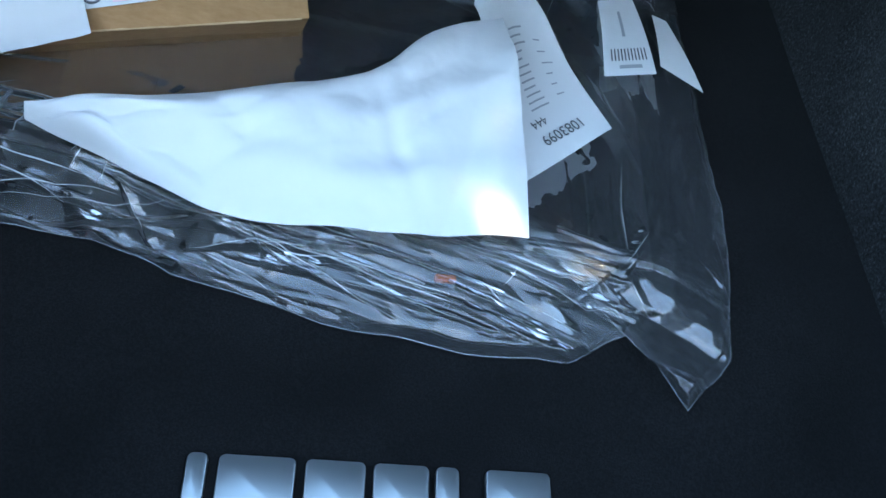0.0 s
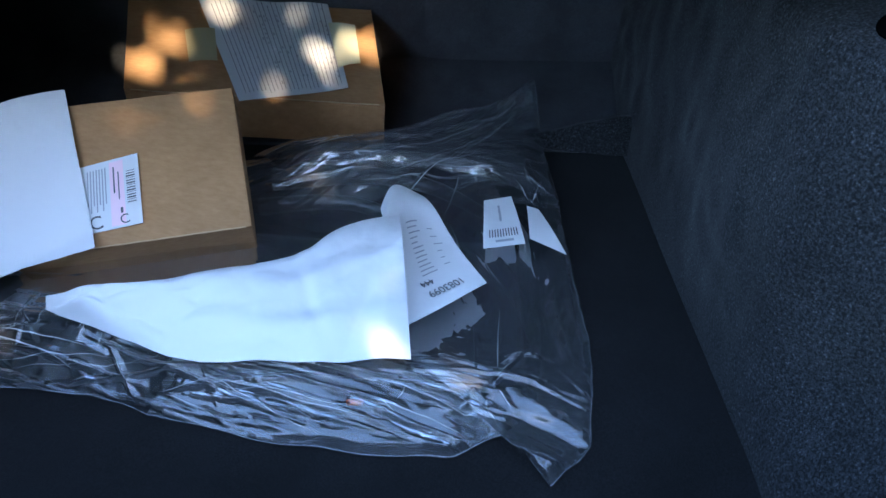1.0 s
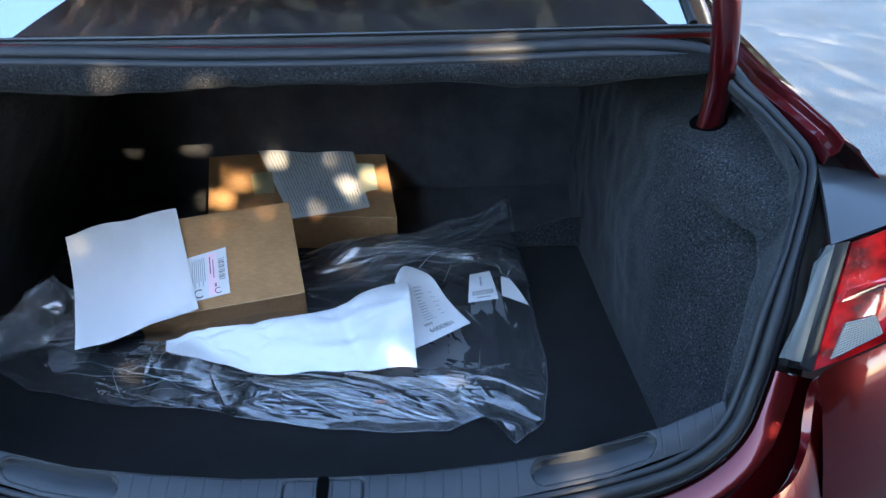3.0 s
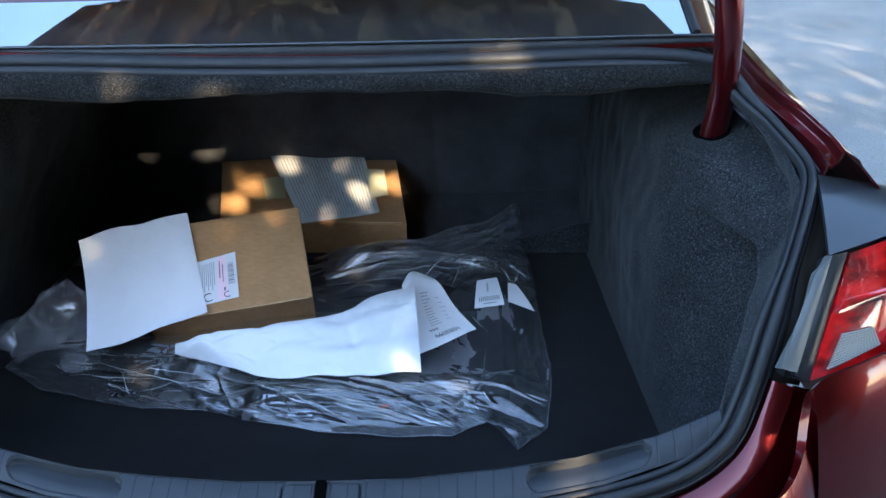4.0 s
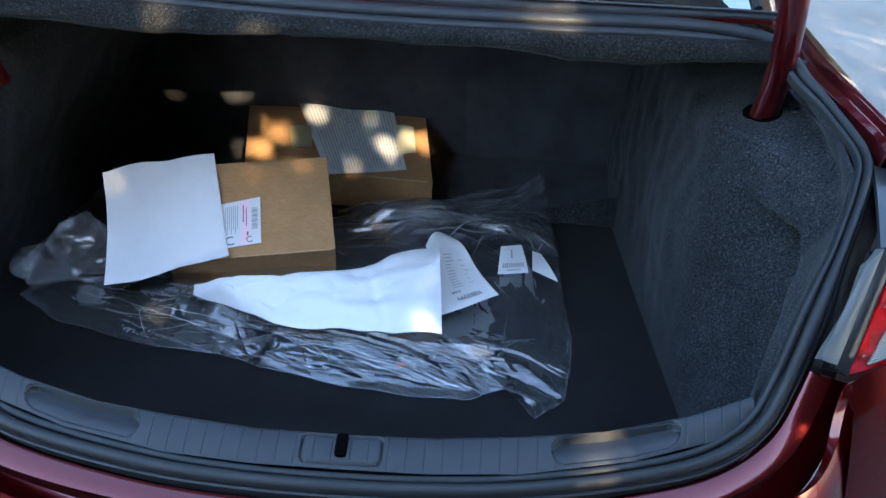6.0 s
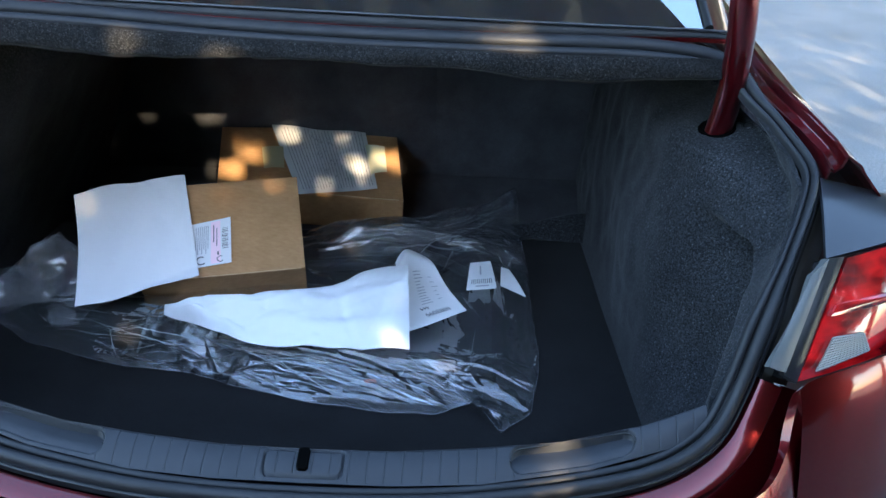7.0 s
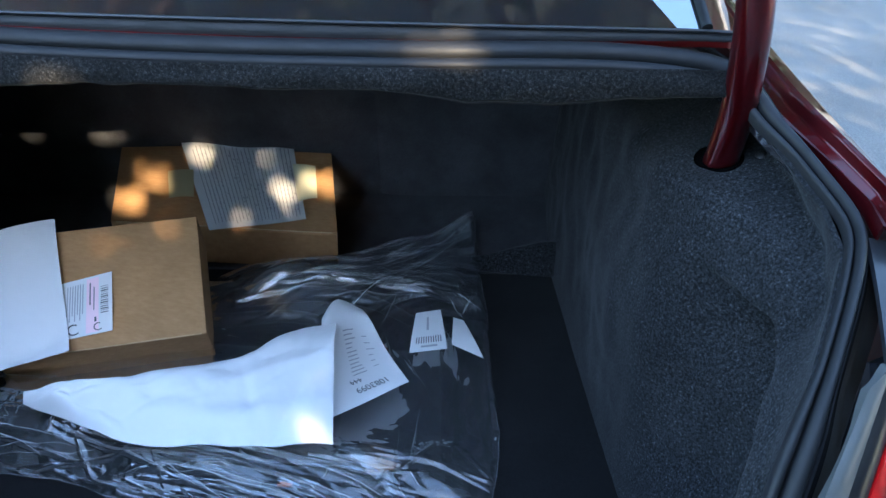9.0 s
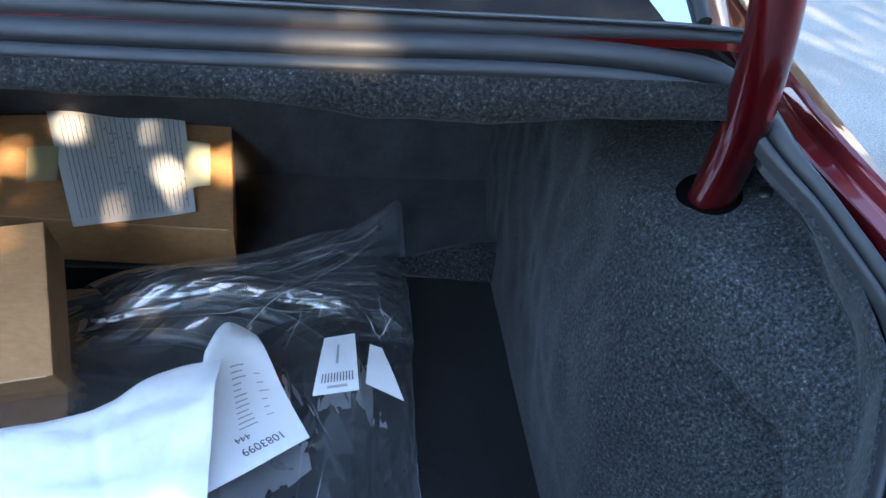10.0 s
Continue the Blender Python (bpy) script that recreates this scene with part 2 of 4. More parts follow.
def interp(x, xs, ys):
    return float(np.interp(x, xs, ys))


def bilinear(c, u, v):
    """c: the corners top-left, top-right, bottom-right, bottom-left; u to the right, v down."""
    tl, tr, br, bl = (Vector(q) for q in c)
    return tl.lerp(tr, u).lerp(bl.lerp(br, u), v)


LATTICE = np.random.default_rng(21).random((256, 256))


def facets(p, q, shift):
    """Flat facets between random heights on a lattice, each cell cut along a diagonal."""
    p = p + 0.28 * np.sin(2.1 * q + shift)
    q = q + 0.28 * np.sin(1.7 * p + 2 * shift)
    i, j = np.floor(p).astype(int), np.floor(q).astype(int)
    f, g = p - i, q - j
    h = lambda a, b: LATTICE[(i + a + 37 * shift) % 256, (j + b + 11 * shift) % 256] ** 1.6
    turn = LATTICE[(i + 91) % 256, (j + 53) % 256] > 0.5
    f = np.where(turn, 1 - f, f)
    h00, h10 = np.where(turn, h(1, 0), h(0, 0)), np.where(turn, h(0, 0), h(1, 0))
    h01, h11 = np.where(turn, h(1, 1), h(0, 1)), np.where(turn, h(0, 1), h(1, 1))
    low = h00 + (h10 - h00) * f + (h01 - h00) * g
    high = h11 + (h01 - h11) * (1 - f) + (h10 - h11) * (1 - g)
    return np.where(f + g < 1, low, high)


def ease(a, b, x):
    t = np.clip((x - a) / (b - a), 0, 1)
    return t * t * (3 - 2 * t)


# ---- ground ----
bm = bmesh.new()
bmesh.ops.create_grid(bm, x_segments=60, y_segments=60, size=120)
ground = tagged(part("ground", bm, ASPHALT, smooth=False), "pale grey worn asphalt with fine grit and stains", "ground", kind="structure")

# ---- the car: an open luggage compartment and the bodywork round it ----
car = tagged(empty("car"), "dark red metallic saloon car with its luggage compartment open", "car")
FLOOR = 0.55

# the opening's line, from the middle of the sill to the middle of the front edge, on the right
HALF = [(0.0, -0.048, 0.737), (0.10, -0.046, 0.738), (0.20, -0.037, 0.740), (0.32, -0.016, 0.747), (0.405, 0.008, 0.757), (0.462, 0.038, 0.780), (0.490, 0.064, 0.822),
        (0.510, 0.088, 0.874), (0.525, 0.112, 0.908), (0.541, 0.145, 0.938), (0.572, 0.203, 0.977), (0.592, 0.247, 0.999), (0.600, 0.275, 1.009), (0.598, 0.302, 1.019), (0.580, 0.357, 1.040),
        (0.562, 0.412, 1.061), (0.550, 0.442, 1.077), (0.529, 0.462, 1.094), (0.490, 0.470, 1.106), (0.387, 0.471, 1.115), (0.20, 0.472, 1.116), (0.0, 0.473, 1.119)]
# the car leans a little: its left side lies higher
LEFT = [(-0.20, 0.472, 1.127), (-0.387, 0.471, 1.139), (-0.52, 0.470, 1.144), (-0.572, 0.462, 1.138), (-0.597, 0.442, 1.124), (-0.609, 0.412, 1.106), (-0.627, 0.357, 1.083), (-0.643, 0.302, 1.058), (-0.643, 0.275, 1.046)]


def lean(y):
    """How much higher, and further out, the left side lies at y."""
    return 0.045 * ease(0.05, 0.30, y)


LOOP = HALF + LEFT + [(-x - float(lean(y)), y, z + 0.9 * float(lean(y))) for x, y, z in HALF[11:0:-1]]
RING = spline(LOOP, 300, closed=True)


def rise(y):
    """The tilt of the opening's surface at y: its normal."""
    ys = (-0.2, -0.05, 0.03, 0.09, 0.16, 0.26, 0.36, 0.46)
    gs = (0.2, 0.25, 0.7, 1.15, 0.85, 0.5, 0.45, 0.42)
    return Vector((0, -interp(y, ys, gs), 1)).normalized()


def frames_of(ring):
    out = []
    n = len(ring)
    for i, p in enumerate(ring):
        t = (ring[(i + 1) % n] - ring[i - 1]).normalized()
        u = rise(p.y)
        u = (u - t * u.dot(t)).normalized()
        w = t.cross(u)
        if w.dot(p - Vector((0, 0.22, p.z))) < 0:
            w = -w
        out.append((p, w, u))
    return out


RING_F = frames_of(RING)


def sweep(fr, profile, closed=True):
    """profile: points (outwards, up) in metres, laid along the line."""
    bm = bmesh.new()
    rows = [[bm.verts.new(p + w * across(a, p.y) + u * b) for a, b in profile] for p, w, u in fr]
    n = len(rows)
    for i in range(n if closed else n - 1):
        for j in range(len(profile) - 1):
            bm.faces.new((rows[i][j], rows[(i + 1) % n][j], rows[(i + 1) % n][j + 1], rows[i][j + 1]))
    return bm


def arc(cx, cy, rx, ry, a0, a1, n):
    return [(cx + rx * math.cos(radians(a0 + (a1 - a0) * k / n)), cy + ry * math.sin(radians(a0 + (a1 - a0) * k / n))) for k in range(n + 1)]


SEAL = [(-0.019, -0.014)] + arc(-0.0135, -0.004, 0.0055, 0.004, 180, 0, 5) + [(-0.0075, -0.009), (-0.0055, -0.009)] + arc(0.0035, -0.002, 0.009, 0.008, 180, 20, 8) + [(0.0130, -0.006), (0.0140, -0.006), (0.0165, -0.003), (0.019, -0.004), (0.020, -0.016)]
SEAL = [(0.80 * a, b) for a, b in SEAL]


def broad(y):
    """The seal lies broader along the front edge, narrower at the sides."""
    return 1 - 0.35 * smoothstep(0.09, 0.16, y) * (1 - smoothstep(0.36, 0.44, y)) + 0.45 * smoothstep(0.43, 0.468, y)


def across(a, y):
    """Width from the opening's line, keeping the outer edge where the seal is narrow."""
    k = broad(y)
    fix = 0.016 * max(1.0, k)
    return fix + (a - 0.016) * k


part("weatherstrip", sweep(RING_F, SEAL), RUBBER, car, "black rubber seal round the opening")
part("seal_channel", sweep(RING_F, [(-0.010, -0.012), (-0.010, -0.028), (0.019, -0.028), (0.022, -0.012)]), GLOSS_BLACK, car)

# floor mat and the ramp up to the seats
def floor_half(y):
    return interp(y, (-0.05, 0.06, 0.34, 0.6, 0.97, 1.2), (0.40, 0.455, 0.456, 0.437, 0.414, 0.412))


def floor_pt(u, v):
    y = -0.01 + 0.985 * v
    x = -0.80 * interp(y, (-0.05, 0.03, 0.12, 0.25, 1.2), (0.5, 0.63, 0.81, 1.0, 1.0)) * (1 - u) + floor_half(y) * 1.01 * u
    return Vector((x, y, FLOOR + 0.0035 * noise.noise((x * 5, y * 5, 0)) - 0.002))


part("floor_mat", thick(grid(floor_pt, 60, 60), 0.02), FLOOR_CARPET, car, "black felt luggage floor mat")


def ramp_pt(u, v):
    y, z = spline([(0, 0.965, FLOOR - 0.02), (0, 0.975, FLOOR), (0, 1.0, 0.556), (0, 1.1, 0.583), (0, 1.25, 0.624)], 13)[round(v * 12)].yz
    return Vector((-0.80 + 1.225 * u, y, z))


part("seat_ramp", thick(grid(ramp_pt, 12, 12), 0.015), SEAT_CLOTH, car)


def step_pt(u, v):
    x = 0.16 + 0.262 * u
    h = 0.012 + 0.048 * smoothstep(0.2, 1.0, u)
    return Vector((x, 0.962 + 0.022 * v + 0.004 * noise.noise((x * 20, v, 0)), FLOOR - 0.004 + h * v + 0.004))


part("floor_step", thick(grid(step_pt, 24, 6), 0.02), SIDE_CARPET, car, "low felt step at the end of the mat")


def seat_back(x0, x1):
    def pt(u, v):
        x = x0 + (x1 - x0) * u
        y = 1.238 - 0.075 * v - 0.012 * (1 - (2 * u - 1) ** 8) * (1 - (2 * v - 1) ** 8)
        return Vector((x, y, 0.60 + 0.435 * v))
    return thick(grid(pt, 24, 24), 0.05)


part("seat_back", seat_back(-0.80, 0.080), SEAT_CLOTH, car, "black cloth back of the folding rear seat")
part("seat_back", seat_back(0.092, 0.52), SEAT_CLOTH, car, "black cloth back of the folding rear seat")
part("seat_gap", thick(grid(lambda u, v: Vector((0.0815 + 0.009 * u, 1.220 - 0.075 * v, 0.60 + 0.43 * v)), 2, 12), 0.01), SATIN_GREY, car, "grey plastic strip between the seat backs")
part("seat_latch", box((0.010, 0.008, 0.022), 0.002, at=(0.081, 1.180, 0.736)), PAPER, car, "small pale latch tab")


# side linings of grey felt
LINE_Y = (0.03, 0.08, 0.14, 0.20, 0.26, 0.32, 0.38, 0.44, 0.50, 0.60, 0.80, 1.24)
# across each place y: the wall at mid height, the rounded edge, the back of the shelf, the line under the seal
MID_X = (0.445, 0.470, 0.480, 0.486, 0.490, 0.487, 0.475, 0.458, 0.450, 0.448, 0.440, 0.425)
EDGE_X = (0.450, 0.478, 0.508, 0.535, 0.570, 0.556, 0.524, 0.488, 0.470, 0.460, 0.450, 0.430)
EDGE_Z = (0.700, 0.750, 0.820, 0.870, 0.915, 0.945, 0.966, 0.978, 0.980, 0.980, 0.970, 0.970)
SHELF_X = (0.456, 0.488, 0.522, 0.552, 0.588, 0.600, 0.594, 0.586, 0.576, 0.555, 0.510, 0.470)
SHELF_Z = (0.740, 0.800, 0.870, 0.915, 0.945, 0.968, 0.986, 1.002, 1.012, 1.020, 1.020, 1.020)
SEAM_X = (0.452, 0.489, 0.528, 0.560, 0.588, 0.584, 0.564, 0.543, 0.545, 0.530, 0.500, 0.460)
SEAM_Z = (0.762, 0.836, 0.926, 0.966, 0.994, 1.014, 1.036, 1.064, 1.085, 1.085, 1.070, 1.050)
LINE_V = (0.0, 0.38, 0.62, 0.80, 1.0)


def lining_pt(u, v, deep=False):
    y = 0.035 + 1.205 * u
    mid, edge, shelf, seam = (interp(y, LINE_Y, q) for q in (MID_X, EDGE_X, SHELF_X, SEAM_X))
    foot, up = floor_half(y), 0.0
    if deep:   # the left side hollows out into a bay under the shelf
        up = float(lean(y))
        bay = smoothstep(0.10, 0.30, y)
        mid, foot = mid + up + 0.18 * bay, foot + 0.02 + 0.32 * bay
        edge, shelf, seam = edge + up + 0.05 * bay, shelf + up, seam + up
    xs = (foot, mid, edge, shelf, seam)
    zs = (FLOOR - 0.01, 0.78, interp(y, LINE_Y, EDGE_Z) + up, interp(y, LINE_Y, SHELF_Z) + up, interp(y, LINE_Y, SEAM_Z) + up)
    # rounded over the edges
    spread = [min(max(v + k, 0.0), 1.0) for k in ((-0.08, -0.04, 0, 0.04, 0.08) if deep else (-0.026, -0.013, 0, 0.013, 0.026))]
    x = sum(interp(q, LINE_V, xs) for q in spread) / 5
    z = sum(interp(q, LINE_V, zs) for q in spread) / 5
    if not deep:
        # the hollow behind the lamp, with a firm rear edge, and the swelling over the wheel
        rim = interp(y, (0.06, 0.115, 0.18, 0.244, 0.30, 0.36, 0.45), (0.70, 0.763, 0.812, 0.864, 0.898, 0.905, 0.90)) + 0.006 * noise.noise((y * 30, 0, 2))
        x += 0.075 * smoothstep(rim + 0.004, rim - 0.016, z) * (1 - smoothstep(0.25, 0.44, y)) * smoothstep(0.56, 0.70, z) * smoothstep(0.05, 0.12, y)
        x -= 0.014 * math.exp(-((y - 0.62) / 0.20) ** 2 - ((z - 0.78) / 0.12) ** 2)
    inside = min(1, 6 * v * (1 - v))
    rough = 0.006 * noise.noise((y * 6, z * 6, 1.7)) + 0.008 * abs(noise.noise((y * 10 + z * 5, z * 8, 6.1))) - 0.003 * noise.noise((y * 24, z * 20, 4.7))
    x += rough * inside
    z += rough * inside * 0.5 * smoothstep(0.6, 0.9, v)
    return Vector((x, y, z))


def deep_lining_pt(u, v):
    return lining_pt(u, v, True)


def side_lining(sign, name):
    def pt(u, v):
        p = lining_pt(u, v) if sign > 0 else deep_lining_pt(u, v)
        return Vector((p.x * sign, p.y, p.z))
    return part(name, thick(grid(pt, 170, 110), -0.006 * sign), SIDE_CARPET, car, "dark grey felt side lining")


side_lining(1, "side_lining")
side_lining(-1, "side_lining")


# felt under the front edge of the opening, with a wavy lower hem
def front_y(x):
    return interp(abs(x), (0, 0.39, 0.49, 0.53, 0.56, 0.60), (0.472, 0.471, 0.469, 0.462, 0.45, 0.44))


def front_z(x):
    """The height of the opening's front edge across the car."""
    return 1.119 - 0.030 * x + 0.045 * x * x


def header_pt(u, v):
    x = -0.60 + 1.13 * u
    drop = interp(x, (-0.6, -0.5, -0.35, -0.25, -0.15, 0.10, 0.17, 0.25, 0.35, 0.42, 0.53), (0.036, 0.040, 0.042, 0.036, 0.027, 0.026, 0.028, 0.037, 0.040, 0.034, 0.030))
    drop += 0.003 * noise.noise((x * 9, 0.3, 0)) + 0.002 * noise.noise((x * 34, 0.3, 2))
    bulge = 0.005 * math.sin(math.pi * v) + 0.003 * noise.noise((x * 14, v * 2, 2))
    tuck = 0.012 * smoothstep(0.8, 1.0, v)
    return Vector((x, front_y(x) - 0.020 - bulge - 0.006 * v + tuck, front_z(x) - 0.012 - 1.05 * drop * v))


part("header_lining", thick(grid(header_pt, 200, 18), 0.006), SHADED_CARPET, car, "grey felt hem under the rear shelf")
part("shelf_underside", thick(grid(lambda u, v: Vector((-0.74 + 1.30 * u, 0.462 + 0.76 * v, 1.098 - 0.045 * v - 0.030 * (u - 0.5))), 8, 8), 0.012), SEAT_CLOTH, car)

# scuff plate along the sill
SILL_IN = [(0, 0.012, 0.757), (0.1, 0.013, 0.758), (0.2, 0.020, 0.763), (0.293, 0.030, 0.769), (0.388, 0.049, 0.783), (0.458, 0.068, 0.800)]
SILL_OUT = [(0, -0.032, 0.742), (0.1, -0.031, 0.742), (0.2, -0.024, 0.744), (0.323, -0.001, 0.752), (0.417, 0.025, 0.767), (0.462, 0.047, 0.782)]


def sill_line(pts, x):
    a = abs(x)
    xs = [p[0] for p in pts]
    return Vector((x, interp(a, xs, [p[1] for p in pts]), interp(a, xs, [p[2] for p in pts])))


def in_round(x, y, w, h, r, soft):
    dx, dy = abs(x) - (w / 2 - r), abs(y) - (h / 2 - r)
    d = math.hypot(max(dx, 0), max(dy, 0)) + min(max(dx, dy), 0) - r
    return 1 - smoothstep(-soft, soft, d)


NS = 900
def sill_pt(u, v):
    x = (2 * u - 1) * 0.46
    if v < 0.2:   # inner face, down to the floor
        a = sill_line(SILL_IN, x)
        return a + Vector((0, -0.006 * (1 - v / 0.2), -(1 - v / 0.2) * (a.z - FLOOR)))
    w = (v - 0.2) / 0.8
    a, b = sill_line(SILL_IN, x), sill_line(SILL_OUT, x)
    p = a.lerp(b, w)
    crown = 0.004 * math.sin(math.pi * w) - 0.004 * smoothstep(0.12, 0, w)
    dip = 0.0
    over = (w - 0.5) * 0.046
    for c in (0.305, -0.305):
        # a finger scoop: deep under its inner lip, running out level at the outer edge
        dip = max(dip, in_round(x - c, over, 0.142, 0.034, 0.015, 0.0016) * (0.0035 + 0.0085 * smoothstep(0.85, 0.15, w)))
    rim = in_round(x, over, 0.092, 0.036, 0.008, 0.0010) - in_round(x, over, 0.087, 0.031, 0.007, 0.0010)
    dip = max(dip, 0.0034 * max(rim, 0))
    if dip < 0.0005 and abs(x) > 0.008:
        k = abs(x) / 0.0207 + 0.5
        lo, hi = (0.18, 0.80) if abs(x) < 0.043 else (0.05, 0.97)
        if abs(k - round(k)) < 0.028 and lo < w < hi:
            dip = 0.0009
    return p + Vector((0, 0, crown - dip))


part("sill_plate", grid(sill_pt, NS, 30), PLASTIC, car, "grey ribbed plastic scuff plate")
sill = bpy.data.objects["sill_plate"]
# a dark tube along each scoop's lip stands in for the shadow under it
for c in (0.305, -0.305):
    lip = [q for q in rounded(0.142, 0.034, 0.015, 8) if q[1] < 0.004]
    lip = sorted(lip, key=lambda q: math.atan2(q[1] - 0.004, q[0]))
    part("scoop_shadow", tube([sill_pt((c + a) / 0.92 + 0.5, 0.2 + 0.8 * (b / 0.046 + 0.5)) + Vector((0, 0, 0.0014)) for a, b in lip], 0.0013, 8), RUBBER, sill, "dark line painting the shadow under the finger scoop's lip")
bm = slab([(x, y, 0) for x, y in rounded(0.013, 0.028, 0.004)], 0.006, 0.0006)
part("latch_slot", bm, VOID, sill, "black latch slot", m=pose(0.0, -0.009, 0.7580, 18, 0, 0))

# hinge arms, their holes and the lining's clips
def on_lining(sign, x, y):
    """The place on the lining's shelf at (x, y), and its upward normal."""
    fn = lining_pt if sign > 0 else deep_lining_pt
    u = (y - 0.035) / 1.205
    v = min((k / 400 for k in range(250, 325)), key=lambda t: abs(fn(u, t).x - x))
    p, a, b = fn(u, v), fn(u + 0.03, v) - fn(u - 0.03, v), fn(u, v + 0.03) - fn(u, v - 0.03)
    n = a.cross(b).normalized()
    if n.z < 0:
        n = -n
    p.x, n.x = p.x * sign, n.x * sign
    return p, n


def hinge(sign):
    p, n = on_lining(sign, 0.532 if sign > 0 else 0.579, 0.472)
    turn = n.to_track_quat("Z", "Y").to_matrix().to_4x4()
    hole = slab([(x, y, 0) for x, y in rounded(0.056, 0.044, 0.0215, 8)], 0.003, 0.0008)
    part("hinge_hole", hole, VOID, car, "dark slot for the hinge", m=Matrix.Translation(p + n * 0.0022) @ turn @ pose(0, 0, 0, 0, 0, 8 * sign))
    base = p - Vector((0.0, 0.0, 0.014))
    pts = [base] + [base + Vector((a * sign, b, c)) for a, b, c in ((0.004, -0.014, 0.05), (0.003, -0.032, 0.11), (-0.004, -0.043, 0.21), (-0.020, -0.025, 0.34), (-0.030, 0.06, 0.43))]
    part("hinge_arm", tube(spline(pts, 48), 0.0188, 24), RED, car, "red painted lid hinge arm")
    q, n = on_lining(sign, 0.574 if sign > 0 else 0.620, 0.460)
    clip = bmesh.new()
    bmesh.ops.create_uvsphere(clip, u_segments=16, v_segments=8, radius=0.0065, matrix=Matrix.Diagonal((1, 1, 0.3, 1)))
    part("lining_clip", clip, BLACK_PLASTIC, car, "black push clip", m=Matrix.Translation(q + n * 0.001) @ n.to_track_quat("Z", "Y").to_matrix().to_4x4())


hinge(1)
hinge(-1)

# painted flange and bumper under the sill, from one lamp to the other
BACK = sorted([f for f in RING_F if f[0].y < 0.076], key=lambda f: math.atan2(f[0].x, 0.33 - f[0].y))
FLANGE = [(0.017, -0.016), (0.021, -0.008), (0.026, -0.006), (0.042, -0.007), (0.0465, -0.0085), (0.048, -0.012), (0.049, -0.030), (0.062, -0.036), (0.085, -0.060)]
flange = part("rear_flange", sweep(BACK, FLANGE, closed=False), RED, car, "glossy red painted rear flange")
flange.data.set_sharp_from_angle(angle=radians(35))

# dark gutter between the seal and each lamp
for s in (1, -1):
    run = sorted([f for f in RING_F if 0.070 < f[0].y < 0.285 and f[0].x * s > 0.3 and f[0].z < 1.012 + 0.05 * (s < 0)], key=lambda f: f[0].y)
    part("lamp_gutter", sweep(run, [(0.012, -0.012), (0.020, -0.020), (0.030, -0.022), (0.040, -0.030), (0.060, -0.045)], closed=False), GUTTER, car, "dark painted gutter beside the seal")

# the bumper cover: its top edge follows the flange, then the foot of each lamp
EDGE = [(0.0, -0.112, 0.713), (0.2, -0.102, 0.715), (0.32, -0.082, 0.721), (0.42, -0.052, 0.730), (0.48, -0.026, 0.740), (0.512, -0.008, 0.750), (0.534, 0.020, 0.772), (0.544, 0.045, 0.815), (0.552, 0.050, 0.851), (0.602, 0.066, 0.864), (0.657, 0.092, 0.870), (0.736, 0.150, 0.873), (0.83, 0.252, 0.867)]
EDGE_R = spline(EDGE, 80)
EDGE_ALL = [Vector((-p.x, p.y, p.z)) for p in EDGE_R[:0:-1]] + EDGE_R
SKIN = spline([(0, 0.0, -0.012), (0, 0.001, -0.002), (0, 0.006, 0.0), (0, 0.012, -0.004), (0, 0.026, -0.04), (0, 0.045, -0.12), (0, 0.06, -0.22), (0, 0.05, -0.36), (0, 0.0, -0.52)], 30)


def bumper_pt(u, v):
    i = round(u * (len(EDGE_ALL) - 1))
    p, q = EDGE_ALL[i], SKIN[round(v * 29)]
    t = (EDGE_ALL[min(i + 1, len(EDGE_ALL) - 1)] - EDGE_ALL[max(i - 1, 0)])
    w = Vector((t.y, -t.x, 0)).normalized()
    low = smoothstep(0.3, 0.75, v)
    w = w.lerp(Vector((p.x * 0.9, -0.8, 0)).normalized(), 0.7 * low).normalized()
    return Vector((p.x, p.y, p.z * (1 - low) + (0.75 + 0.10 * smoothstep(0.5, 0.84, abs(p.x))) * low)) + w * q.y + Vector((0, 0, q.z))


bumper = part("bumper", grid(bumper_pt, len(EDGE_ALL) - 1, 29), RED, car, "glossy dark red bumper cover")

# rear wings: gutter, shoulder and side of the body
WING_Y = (0.22, 0.26, 0.30, 0.36, 0.42, 0.46, 0.52, 0.60, 0.80, 1.2, 1.9)
SEAL_X = (0.600, 0.616, 0.617, 0.600, 0.580, 0.568, 0.560, 0.555, 0.55, 0.545, 0.54)
SHOULDER = (0.672, 0.664, 0.656, 0.646, 0.637, 0.631, 0.622, 0.612, 0.61, 0.62, 0.63)
WING_Z = (1.028, 1.036, 1.044, 1.056, 1.068, 1.076, 1.088, 1.102, 1.12, 1.13, 1.13)


